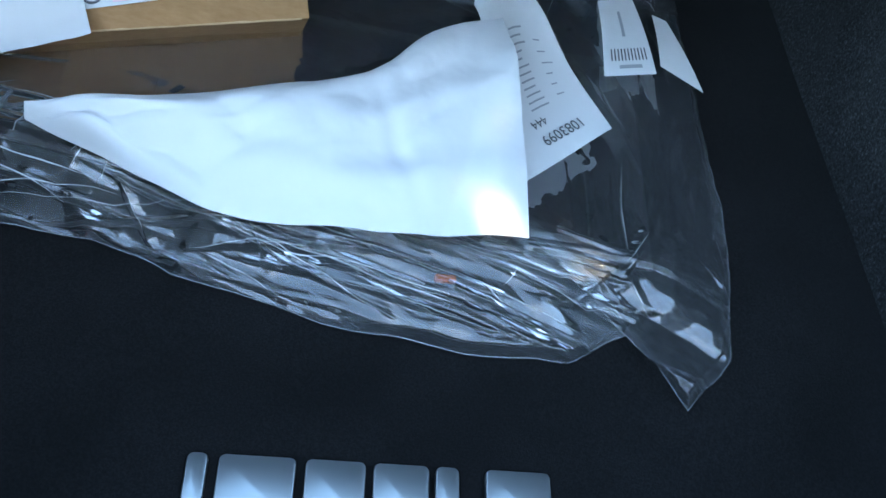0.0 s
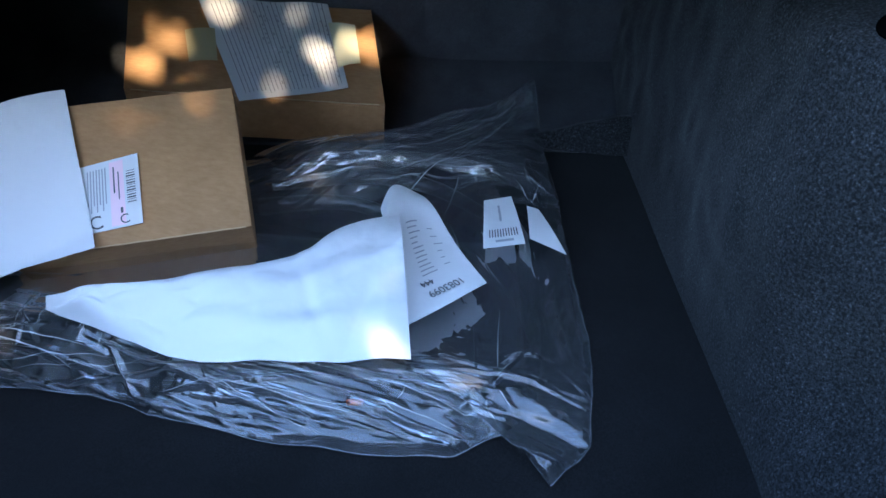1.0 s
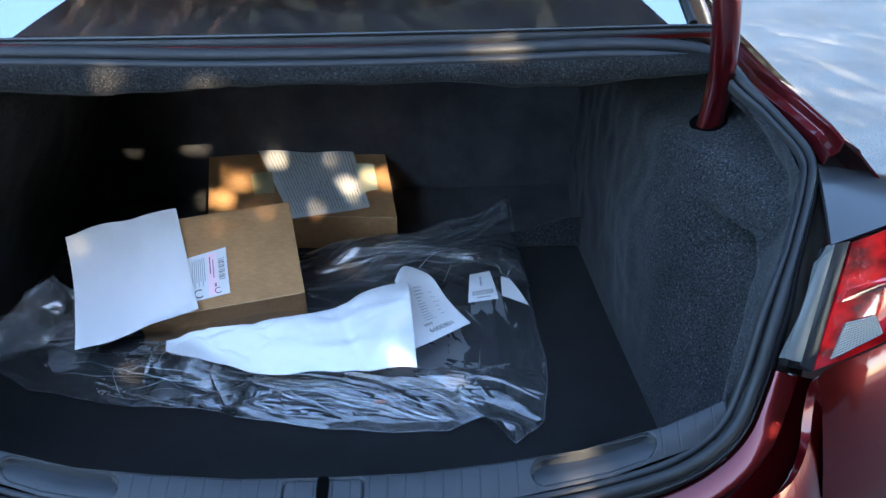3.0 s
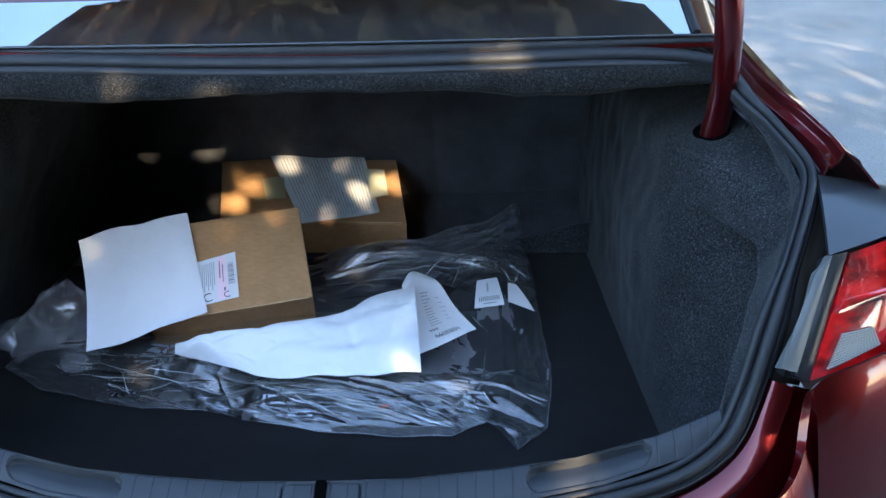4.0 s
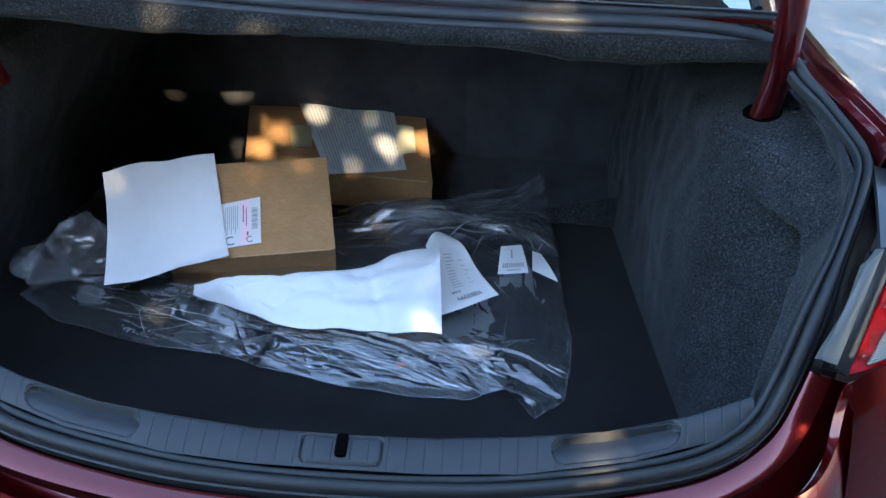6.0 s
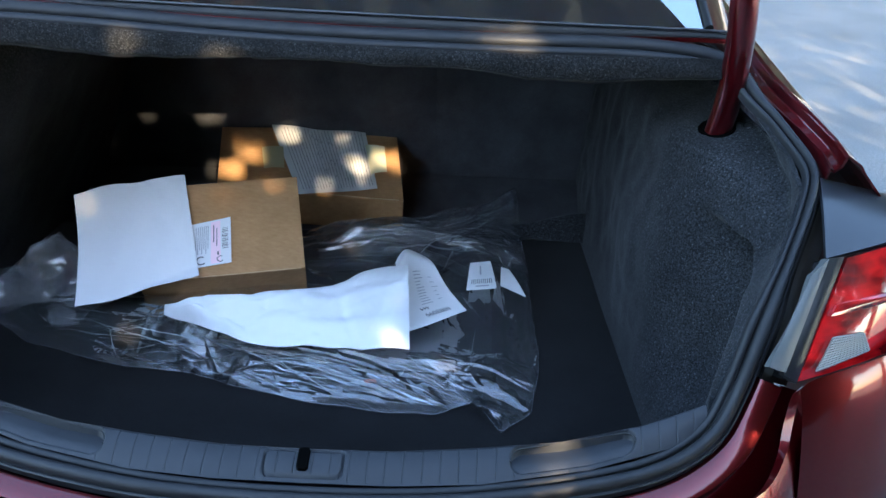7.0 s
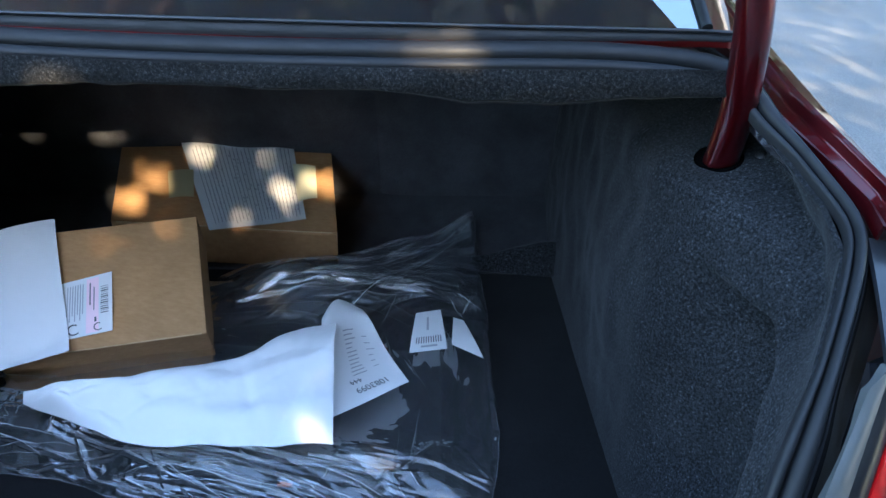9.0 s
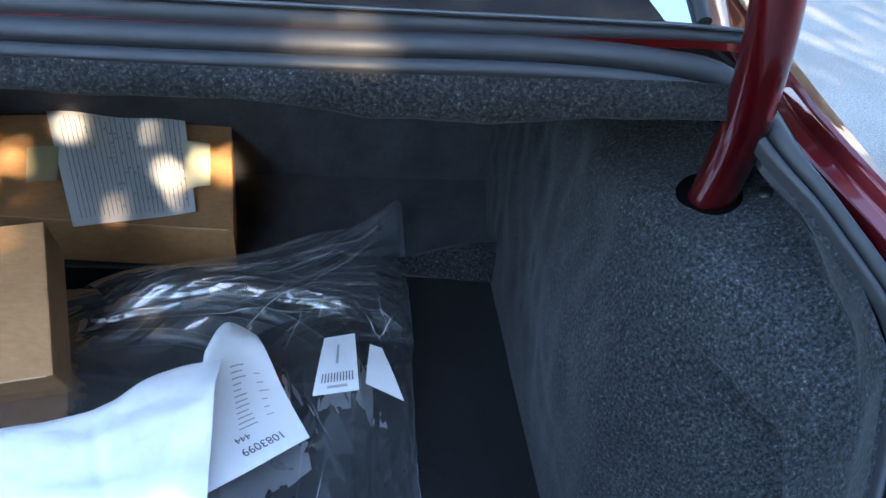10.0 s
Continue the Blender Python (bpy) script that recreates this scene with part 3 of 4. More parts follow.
def wing(sign):
    def pt(u, v):
        y = 0.262 + 1.64 * u ** 1.5
        a, b, z = interp(y, WING_Y, SEAL_X), interp(y, WING_Y, SHOULDER), interp(y, WING_Y, WING_Z)
        if sign < 0:
            off = float(lean(y))
            a, b, z = a + off, b + off, z + 0.9 * off
        w = b - a
        prof = [(a, z - 0.030), (a + 0.004, z - 0.016), (a + 0.20 * w, z - 0.019), (a + 0.34 * w, z - 0.013), (a + 0.43 * w, z - 0.001), (a + 0.50 * w, z + 0.001), (a + 0.72 * w, z - 0.006), (a + 0.90 * w, z - 0.012), (b, z - 0.020),
                (b + 0.03, z - 0.055), (b + 0.09, z - 0.14), (b + 0.16, z - 0.25), (0.90, z - 0.40), (0.905, 0.45), (0.88, 0.27)]
        t = v * (len(prof) - 1)
        i = min(int(t), len(prof) - 2)
        (x0, z0), (x1, z1) = prof[i], prof[i + 1]
        return Vector(((x0 + (x1 - x0) * (t - i)) * sign, y, z0 + (z1 - z0) * (t - i)))
    part("rear_wing", thick(grid(pt, 70, 70), 0.003), RED, car, "glossy red rear wing with a gutter beside the seal")


wing(1)
wing(-1)

# panel between the opening and the window, window, roof pillars
def trim_pt(x, back=0.0, up=0.0):
    """Along the lower edge of the rear window."""
    return Vector((x, front_y(x) + 0.016 + back, 1.1435 - 0.026 * x + 0.012 * x * x + up))


def deck_pt(u, v):
    x = -0.60 + 1.15 * u
    return Vector((x, front_y(x) + 0.014 + 0.001 * v, front_z(x) + 0.002 + 0.006 * v))


part("rear_deck_panel", thick(grid(deck_pt, 60, 4), 0.003), RED, car, "dark red panel under the rear window")


def moulding_pt(u, v):
    x = -0.60 + 1.15 * u
    low = Vector((x, front_y(x) + 0.0145, front_z(x) + 0.0070))
    return low.lerp(trim_pt(x, 0.004, -0.001), v) + Vector((0, -0.003 * math.sin(math.pi * v), 0))


part("window_moulding", thick(grid(moulding_pt, 60, 8), 0.003), RUBBER, car, "black rubber moulding under the rear window")
part("window_trim", tube([trim_pt(-0.60 + 1.15 * k / 50) for k in range(51)], 0.0022, 10), LAMP_CAP, car)


def window_pt(u, v):
    k = 2 * u - 1
    p = trim_pt(-0.60 + 1.10 * u, 0.004, 0.0)
    return Vector((p.x * (1 - 0.08 * v), p.y + 0.72 * v, p.z + 0.385 * v - 0.02 * k * k * v - 0.02 * v * v))


part("rear_window", thick(grid(window_pt, 40, 20), 0.004), GLASS, car, "dark rear window reflecting the sky")
part("roof", thick(grid(lambda u, v: Vector(((2 * u - 1) * 0.56, 1.20 + 1.3 * v, 1.500 + 0.05 * math.sin(math.pi * v * 0.6) - 0.03 * (2 * u - 1) ** 2)), 16, 10), 0.004), RED, car)
for s in (1, -1):
    foot = trim_pt(0.502 if s > 0 else -0.60, 0.002)
    part("pillar_seal", tube([foot + Vector((-s * 0.045 * t, 0.72 * t, 0.37 * t + 0.003)) for t in (0, 0.25, 0.5, 0.75, 1.0)], 0.006, 8), RUBBER, car)
    part("roof_pillar", thick(grid(lambda u, v: foot + Vector((s * (0.006 + 0.060 * u - 0.045 * v), 0.72 * v + 0.05 * u, 0.37 * v - 0.030 * u - 0.03 * u * u)), 6, 14), 0.004), RED, car)


# the open lid, standing above the window
def lid_pt(u, v):
    k = 2 * u - 1
    a = radians(130)
    back = 0.02 + 0.46 * v - 0.13 * k * k * v
    drop = 0.10 * smoothstep(0.80, 1.0, v) - 0.015 * (1 - k * k)
    base = Vector((k * (0.51 - 0.02 * v), 0.487, 1.205))
    along, inner = Vector((0, -math.cos(a), math.sin(a))), Vector((0, -math.sin(a), -math.cos(a)))
    return base + along * back + inner * drop


lid = part("boot_lid", thick(grid(lid_pt, 30, 30), 0.012), RED, car, "red lid standing open")
a = radians(130)
part("lid_lining", thick(grid(lambda u, v: lid_pt(0.04 + 0.92 * u, 0.04 + 0.9 * v) + Vector((0, -math.sin(a), -math.cos(a))) * 0.03, 20, 20), 0.008), SIDE_CARPET, lid, "grey felt lid lining")

# lamps at the corners
LAMP_O, LAMP_U, LAMP_V = Vector((0.551, 0.056, 0.843)), Vector((0.9524, 0.3008, 0.0501)), Vector((0.3667, 0.5468, 0.7527))
LAMP_N = Vector((0.2385, -0.8373, 0.4921))


def on_lamp(u, v, lift=0.0):
    bend = 0.9 * max(u, 0) ** 2
    return LAMP_O + LAMP_U * u + LAMP_V * v + LAMP_N * (lift - bend) + Vector((0, bend * 0.3, 0))


def lamp(sign):
    holder = empty("tail_lamp", parent=car)
    tagged(holder, "red and clear tail lamp in a gloss black housing")
    def sheet(name, corners, mat, lift, t, label="", nu=12, nv=8, ribs=0, parent=holder):
        def pt(u, v):
            (u0, v0), (u1, v1), (u2, v2), (u3, v3) = corners
            a = (u0 + (u1 - u0) * u, v0 + (v1 - v0) * u)
            b = (u3 + (u2 - u3) * u, v3 + (v2 - v3) * u)
            up = (0.0011 * abs(math.sin(math.pi * ribs * v)) + 0.0006 * abs(math.sin(math.pi * 14 * u))) if ribs else 0.003 * math.sin(math.pi * u) * math.sin(math.pi * v)
            p = on_lamp(a[0] + (b[0] - a[0]) * v, a[1] + (b[1] - a[1]) * v, lift + up)
            return Vector((p.x * sign, p.y, p.z))
        bm = grid(pt, nu, nv)
        bmesh.ops.recalc_face_normals(bm, faces=bm.faces)
        front = Vector((LAMP_N.x * sign, LAMP_N.y, LAMP_N.z))
        bm.normal_update()
        if sum(f.normal.dot(front) for f in bm.faces) < 0:
            bmesh.ops.reverse_faces(bm, faces=bm.faces)
        bmesh.ops.solidify(bm, geom=list(bm.faces), thickness=t)
        return part(name, bm, mat, parent, label)
    sheet("housing", [(-0.006, 0.004), (0.34, 0.024), (0.34, 0.19), (-0.010, 0.153)], GLOSS_BLACK, -0.010, 0.03)
    sheet("red_lens", [(0.003, 0.001), (0.33, 0.02), (0.33, 0.185), (0.005, 0.154)], LENS_RED, 0.0, 0.005, "bright red lens", 30, 12)
    sheet("lens_bar", [(0.010, 0.080), (0.25, 0.086), (0.25, 0.100), (0.012, 0.094)], LENS_RED, 0.005, 0.004)
    sheet("reverse_lens", [(0.019, 0.010), (0.091, 0.021), (0.070, 0.048), (0.025, 0.052)], LENS_CLEAR, 0.0046, 0.003, "ribbed clear reversing lens", 84, 72, ribs=12)
    sheet("grey_trim", [(-0.045, 0.028), (-0.019, 0.016), (-0.020, 0.157), (-0.036, 0.140)], SATIN_GREY, 0.0, 0.012, "satin grey filler strip")
    sheet("black_trim", [(-0.0192, 0.013), (0.003, -0.002), (0.002, 0.156), (-0.0203, 0.158)], BLACK_PLASTIC, -0.002, 0.012)
    def cap(u, v):
        a = on_lamp(-0.022 + 0.33 * u, 0.158 + 0.03 * u, -0.004)
        b = Vector((0.612, 0.266, 1.006)).lerp(Vector((0.80, 0.30, 0.955)), u)
        p = a.lerp(b, v) + Vector((0, 0, 0.004 * math.sin(math.pi * v)))
        return Vector((p.x * sign, p.y, p.z))
    part("lamp_cap", thick(grid(cap, 12, 10), 0.006), LAMP_CAP, holder, "gloss black lamp cap")


lamp(1)
lamp(-1)

# wheels under the wings, mostly hidden
def wheel(sign):
    bm = tube([Vector((sign * (0.66 + 0.2 * k / 8), 1.64, 0.33)) for k in range(9)], lambda t: 0.33 - 0.03 * abs(2 * t - 1) ** 4, 40)
    part("wheel", bm, RUBBER, car, "black rubber tyre")


wheel(1)
wheel(-1)

# raised bright shapes on the mat, a brand's lettering drawn as plain blocks
emblem = tagged(empty("mat_emblem", (0, 0, 0), car), "row of bright silver raised shapes on the mat")
for x0, x1 in ((-0.177, -0.161), (-0.153, -0.094), (-0.087, -0.040), (-0.034, 0.010), (0.015, 0.034), (0.055, 0.108)):
    part("emblem_block", slab([((x0 + x1) / 2 + px, 0.211 + py, FLOOR + 0.006) for px, py in rounded(x1 - x0, 0.05, 0.005, 4)], 0.006, 0.0012), CHROME, emblem)

# ---- things in the compartment ----
Z = Vector((0, 0, 1))


def carton(name, corners, h, label):
    """corners of the top face: front right, back right, back left, front left."""
    fr, br, bl, fl = (Vector(c) for c in corners)
    n = (br - fr).cross(fl - fr).normalized()
    if n.z < 0:
        n = -n
    thing = tagged(empty(name, fr - n * h), label, "carton")
    o = thing.location.copy()
    def panel(pname, pts, t, wob, tint=CARD):
        bm = slab(pts, t, min(t * 0.35, 0.0012))
        bmesh.ops.subdivide_edges(bm, edges=[e for e in bm.edges if e.calc_length() > 0.03], cuts=10, use_grid_fill=True)
        for v in bm.verts:
            v.co += n * wob * noise.noise(v.co * 14) - o
        ob = part(pname, bm, tint, thing, smooth=False)
        return ob
    # walls and base in one, the two top flaps meeting over them
    bm = bmesh.new()
    top = [bm.verts.new(p - n * 0.003) for p in (fr, br, bl, fl)]
    low = [bm.verts.new(p - n * h) for p in (fr, br, bl, fl)]
    bm.faces.new(low[::-1])
    bm.faces.new(top)
    for k in range(4):
        bm.faces.new((top[k], low[k], low[(k + 1) % 4], top[(k + 1) % 4]))
    bmesh.ops.recalc_face_normals(bm, faces=bm.faces)
    bmesh.ops.bevel(bm, geom=list(bm.edges), offset=0.0022, segments=2, affect="EDGES", profile=0.5)
    bmesh.ops.subdivide_edges(bm, edges=[e for e in bm.edges if e.calc_length() > 0.03], cuts=10, use_grid_fill=True)
    for v in bm.verts:
        v.co += n * 0.0012 * noise.noise(v.co * 14) - o
    part("carton_body", bm, CARD, thing, smooth=False)
    dents = [fr.lerp(fl, k / 40) + n * (0.0006 + 0.0008 * noise.noise((k * 0.5, 2, h * 50))) - o for k in range(1, 40)]
    part("worn_edge", tube(dents, lambda t: 0.0010 + 0.0007 * noise.noise((t * 30, 1, 5)), 6), CARD_WORN, thing)
    panel("top_flap", [fr + n * 0.001, br + n * 0.001, bl + n * 0.001, fl + n * 0.001], 0.0034, 0.0012)
    return thing, n


box_b, nb = carton("carton", [(0.027, 0.943, 0.643), (-0.013, 1.192, 0.714), (-0.412, 1.138, 0.725), (-0.374, 0.936, 0.668)], 0.092, "flat brown cardboard carton with a taped printed sheet on top")
box_a, na = carton("carton", [(-0.121, 0.609, 0.657), (-0.159, 0.757, 0.771), (-0.445, 0.690, 0.764), (-0.407, 0.542, 0.650)], 0.105, "brown cardboard carton leaning, with a pink striped label")


def sheet_fn(corners, curl):
    return lambda u, v: bilinear(corners, u, v) + curl(u, v)


def sheet_of(name, fn, label, nu=28, nv=28, mat=PAPER):
    return tagged(part(name, thick(grid(fn, nu, nv), 0.0004), mat), label, "paper")


def strokes(fn, boxes, mat, parent, name):
    """Many small strokes of unreadable print, as one mesh."""
    bm = bmesh.new()
    for u0, u1, v0, v1 in boxes:
        k = max(1, int((u1 - u0) * 12))
        m = max(1, int((v1 - v0) * 12))
        for i in range(k):
            for j in range(m):
                q = []
                for a, b in ((i, j), (i + 1, j), (i + 1, j + 1), (i, j + 1)):
                    s, t = u0 + (u1 - u0) * a / k, v0 + (v1 - v0) * b / m
                    n = (fn(s + 0.01, t) - fn(s, t)).cross(fn(s, t + 0.01) - fn(s, t)).normalized()
                    q.append(bm.verts.new(fn(s, t) + (n if n.z > 0 else -n) * 0.0009))
                bm.faces.new(q)
    return part(name, bm, mat, parent, smooth=False)


rng = random.Random(5)
# the list taped to the flat carton: many fine ruled lines down the page
list_fn = sheet_fn([(-0.305, 1.165, 0.730), (-0.089, 1.187, 0.721), (-0.032, 0.969, 0.660), (-0.192, 0.910, 0.655)],
                   lambda u, v: Z * (0.003 + 0.004 * math.sin(3 * u + 2 * v) * v + 0.004 * (1 - u) * v * v + 0.003 * math.sin(9 * u) * (1 - v)))
list_sheet = sheet_of("printed_sheet", list_fn, "white sheet printed with fine ruled lines, taped on a carton")
for k in range(25):
    strokes(list_fn, [(0.08 + 0.036 * k, 0.08 + 0.036 * k + 0.0055, 0.10 + 0.04 * (k % 3 == 0), 0.97 - rng.random() * 0.03)], MID_INK, list_sheet, "ruled_line")
strokes(list_fn, [(u, u + 0.012, v, v + rng.uniform(0.01, 0.03)) for u in [0.115 + 0.034 * k for k in range(25)] for v in [0.2 + 0.045 * j for j in range(16)] if rng.random() < 0.25], PALE_INK, list_sheet, "fine_print")["kind"] = "stuff"


def strip(name, pts, label, mat, lift=0.001):
    fn = sheet_fn(pts, lambda u, v: Z * (lift + 0.002 * math.sin(math.pi * u)))
    return tagged(part(name, thick(grid(fn, 8, 8), 0.0003), mat), label, "tape")


strip("tape_strip", [(-0.305, 1.07, 0.703), (-0.256, 1.071, 0.706), (-0.240, 1.000, 0.684), (-0.285, 0.998, 0.682)], "strip of translucent buff tape holding a sheet", CLEAR_TAPE, 0.003)
strip("tape_strip", [(-0.075, 1.103, 0.702), (-0.030, 1.095, 0.702), (-0.015, 1.006, 0.678), (-0.050, 1.002, 0.672)], "strip of cream paper tape with a lifted end", TAPE, 0.005)

# the blank sheet over the leaning carton
plain_fn = sheet_fn([(-0.552, 0.662, 0.765), (-0.364, 0.726, 0.781), (-0.297, 0.550, 0.658), (-0.497, 0.484, 0.636)],
                    lambda u, v: Z * (-0.004 + 0.004 * math.sin(math.pi * u) * (1 - v) + 0.002 * math.sin(5 * v + 2 * u) * (1 - u) + 0.006 * noise.noise((u * 3, v * 3, 8)) - 0.007 * abs(noise.noise((u * 2.2 + 1.4 * v, v * 1.6 - u, 5.5))) + 0.006 * max(0, u - 0.75) * math.sin(4 * v) + 0.10 * max(0, v - 1.0 + 0.30 * (u - 0.45)) + 0.009 * float(facets(np.array(u * 3 + v), np.array(v * 3), 15)))
                    + Vector((0.008 * math.sin(math.pi * v) * max(0, 1 - 2 * u), 0, 0)))
plain_sheet = sheet_of("plain_sheet", plain_fn, "blank white sheet of paper, slightly curled, on a carton")

# label on the leaning carton: address lines, a pink band, a bar code, two round marks
lab_c = [Vector(p) + na * 0.0042 for p in ((-0.333, 0.644, 0.715), (-0.267, 0.668, 0.723), (-0.251, 0.596, 0.668), (-0.322, 0.577, 0.661))]
lab_fn = sheet_fn(lab_c, lambda u, v: Vector())
label_ob = part("label", thick(grid(lab_fn, 6, 6), 0.0004), PAPER, box_a, "white shipping label with a pink band")
label_ob.matrix_parent_inverse = Matrix.Translation(-box_a.location)


def on_label(ob):
    ob.matrix_parent_inverse = Matrix.Identity(4)
    return ob


on_label(strokes(lab_fn, [(0.50, 0.74, 0.04, 0.97)], PINK, label_ob, "pink_band"))
on_label(strokes(lab_fn, [(0.12 + 0.05 * k, 0.14 + 0.05 * k, 0.10, 0.62 + 0.1 * (k % 2)) for k in range(7)], PALE_INK, label_ob, "address_line"))["kind"] = "stuff"
lifted = lambda u, v: lab_fn(u, v) + na * 0.0004
on_label(strokes(lifted, [(0.78, 0.93, v, v + w) for v, w in [(0.22 + 0.034 * k, 0.008 + 0.012 * (k * 7 % 3) / 2) for k in range(14)]], INK, label_ob, "bar_code"))["kind"] = "stuff"
for q in [(0.56, 0.585, 0.12, 0.5), (0.64, 0.66, 0.2, 0.6), (0.66, 0.70, 0.72, 0.80), (0.05, 0.09, 0.78, 0.88)]:
    strokes(lifted, [q], INK, label_ob, "dark_print")


def letter(text, place, size, axes, mat, parent, name="letter"):
    """A flat character; axes: its reading direction and its up direction."""
    cu = bpy.data.curves.new(name, "FONT")
    cu.body, cu.size, cu.align_x, cu.align_y, cu.extrude = text, size, "CENTER", "CENTER", 0.0001
    tmp = bpy.data.objects.new("tmp", cu)
    scene.collection.objects.link(tmp)
    me = bpy.data.meshes.new_from_object(tmp)
    bpy.data.objects.remove(tmp)
    me.name = name
    me.materials.append(mat)
    ob = new(name, me)
    x = Vector(axes[0]).normalized()
    n = x.cross(Vector(axes[1])).normalized()
    y = n.cross(x)
    m = Matrix((x, y, n)).transposed().to_4x4()
    m.translation = place
    ob.parent = parent
    ob.matrix_basis = m
    return ob


lx, ly = lab_c[1] - lab_c[0], lab_c[0] - lab_c[3]
letter("C", lab_fn(0.25, 0.88) + na * 0.0014, 0.024, (lx, ly), INK, label_ob)
letter("C", lab_fn(0.72, 0.90) + na * 0.0018, 0.017, (lx, ly), INK, label_ob)

# ---- the clear bag and the part in it ----
OUT = [(-0.70, 0.56), (-0.60, 0.49), (-0.40, 0.428), (-0.284, 0.42), (-0.215, 0.392), (-0.085, 0.355), (0.033, 0.338), (0.13, 0.334), (0.196, 0.372), (0.236, 0.298), (0.284, 0.352), (0.297, 0.43), (0.301, 0.60), (0.288, 0.893), (0.272, 1.075), (0.16, 1.035),
       (0.03, 0.975), (-0.15, 0.93), (-0.4, 0.87), (-0.58, 0.76), (-0.68, 0.68)]
CEN = np.array((-0.08, 0.60))


def crease_field(x, y, segs):
    """Heights of sharp folds: each a line from (x0, y0) to (x1, y1), h high and w wide."""
    z = np.zeros_like(x)
    for x0, y0, x1, y1, h, w in segs:
        dx, dy = x1 - x0, y1 - y0
        ll = dx * dx + dy * dy
        t = np.clip(((x - x0) * dx + (y - y0) * dy) / ll, 0, 1)
        d = np.hypot(x - x0 - t * dx, y - y0 - t * dy)
        side = np.sign((x - x0) * dy - (y - y0) * dx)
        width = w * np.where(side > 0, 0.55, 1.3)
        z = np.maximum(z, h * np.clip(1 - d / width, 0, 1) ** 0.9 * np.sin(np.pi * np.clip(t, 0.06, 0.94)) ** 0.5) + 0.35 * np.minimum(z, h * np.clip(1 - d / width, 0, 1))
    return z


def folds(seed):
    r = random.Random(seed)
    segs = []
    # long folds gathered along the front, running out to the corner
    for k in range(46):
        x0 = r.uniform(-0.64, 0.12)
        f = r.random() ** 1.3
        y0 = float(np.interp(x0, (-0.62, -0.4, -0.215, 0.03, 0.2), (0.50, 0.432, 0.40, 0.345, 0.345))) + 0.004 + 0.10 * f
        ln = r.uniform(0.08, 0.30)
        a = radians(r.gauss(-14, 6))
        segs.append((x0, y0, x0 + ln * math.cos(a), y0 + ln * math.sin(a), r.uniform(0.003, 0.008), r.uniform(0.0028, 0.0065)))
    # short cross folds between them
    for k in range(24):
        x0 = r.uniform(-0.60, 0.26)
        y0 = float(np.interp(x0, (-0.62, -0.4, -0.215, 0.03, 0.27), (0.50, 0.432, 0.40, 0.345, 0.37))) + r.uniform(0.01, 0.09)
        a = radians(r.choice((-55, -40, 35, 60)) + r.gauss(0, 12))
        ln = r.uniform(0.02, 0.07)
        segs.append((x0, y0, x0 + ln * math.cos(a), y0 + ln * math.sin(a), r.uniform(0.002, 0.006), r.uniform(0.003, 0.007)))
    # long soft folds bowing round the right end
    for k in range(10):
        x0, y0 = r.uniform(0.10, 0.27), r.uniform(0.40, 0.80)
        a = radians(r.gauss(100, 16))
        ln = r.uniform(0.06, 0.22)
        segs.append((x0, y0, x0 + ln * math.cos(a), y0 + ln * math.sin(a), r.uniform(0.0015, 0.0035), r.uniform(0.003, 0.006)))
    # folds fanning from the back right corner
    for k in range(20):
        a = radians(r.uniform(196, 236))
        s, ln = r.uniform(0.0, 0.15), r.uniform(0.10, 0.30)
        x0, y0 = 0.27 + s * math.cos(a), 1.06 + s * math.sin(a)
        segs.append((x0, y0, x0 + ln * math.cos(a), y0 + ln * math.sin(a), r.uniform(0.005, 0.013), r.uniform(0.004, 0.010)))
    for k in range(16):
        x0, y0 = r.uniform(-0.15, 0.16), r.uniform(0.76, 0.90)
        a = radians(r.gauss(18, 14))
        ln = r.uniform(0.08, 0.22)
        segs.append((x0, y0, x0 + ln * math.cos(a), y0 + ln * math.sin(a), r.uniform(0.005, 0.012), r.uniform(0.004, 0.009)))
    return segs


def corner_lift(x, y):
    """The back right corner stands up."""
    return 0.060 * np.exp(-((x - 0.275) / 0.07) ** 2 - ((y - 1.085) / 0.07) ** 2)


def bag_heights(x, y, edge, segs):
    bulge = 0.040 * np.interp(x, (-0.7, -0.45, -0.2, 0.05, 0.29), (0.6, 1.0, 1.0, 0.6, 0.35)) + 0.03 * np.exp(-((x - 0.02) / 0.16) ** 2 - ((y - 0.82) / 0.07) ** 2)
    s = np.clip(edge / 0.34, 0, 1)
    s2 = np.clip(edge / 0.025, 0, 1) ** 0.7
    base = 0.003 + bulge * s * s * (3 - 2 * s) + 0.006 * s2 * (0.35 + facets(x / 0.05, y / 0.05, 8))
    e = np.clip(edge / 0.015, 0, 1)
    calm = 0.62 + 0.38 * np.clip((0.47 - y) / 0.06, 0, 1)
    lift = corner_lift(x, y) + 0.024 * np.exp(-((x - 0.215) / 0.07) ** 2 - ((y - 0.69) / 0.09) ** 2)
    return FLOOR + base + lift + crease_field(x, y, segs) * e * calm


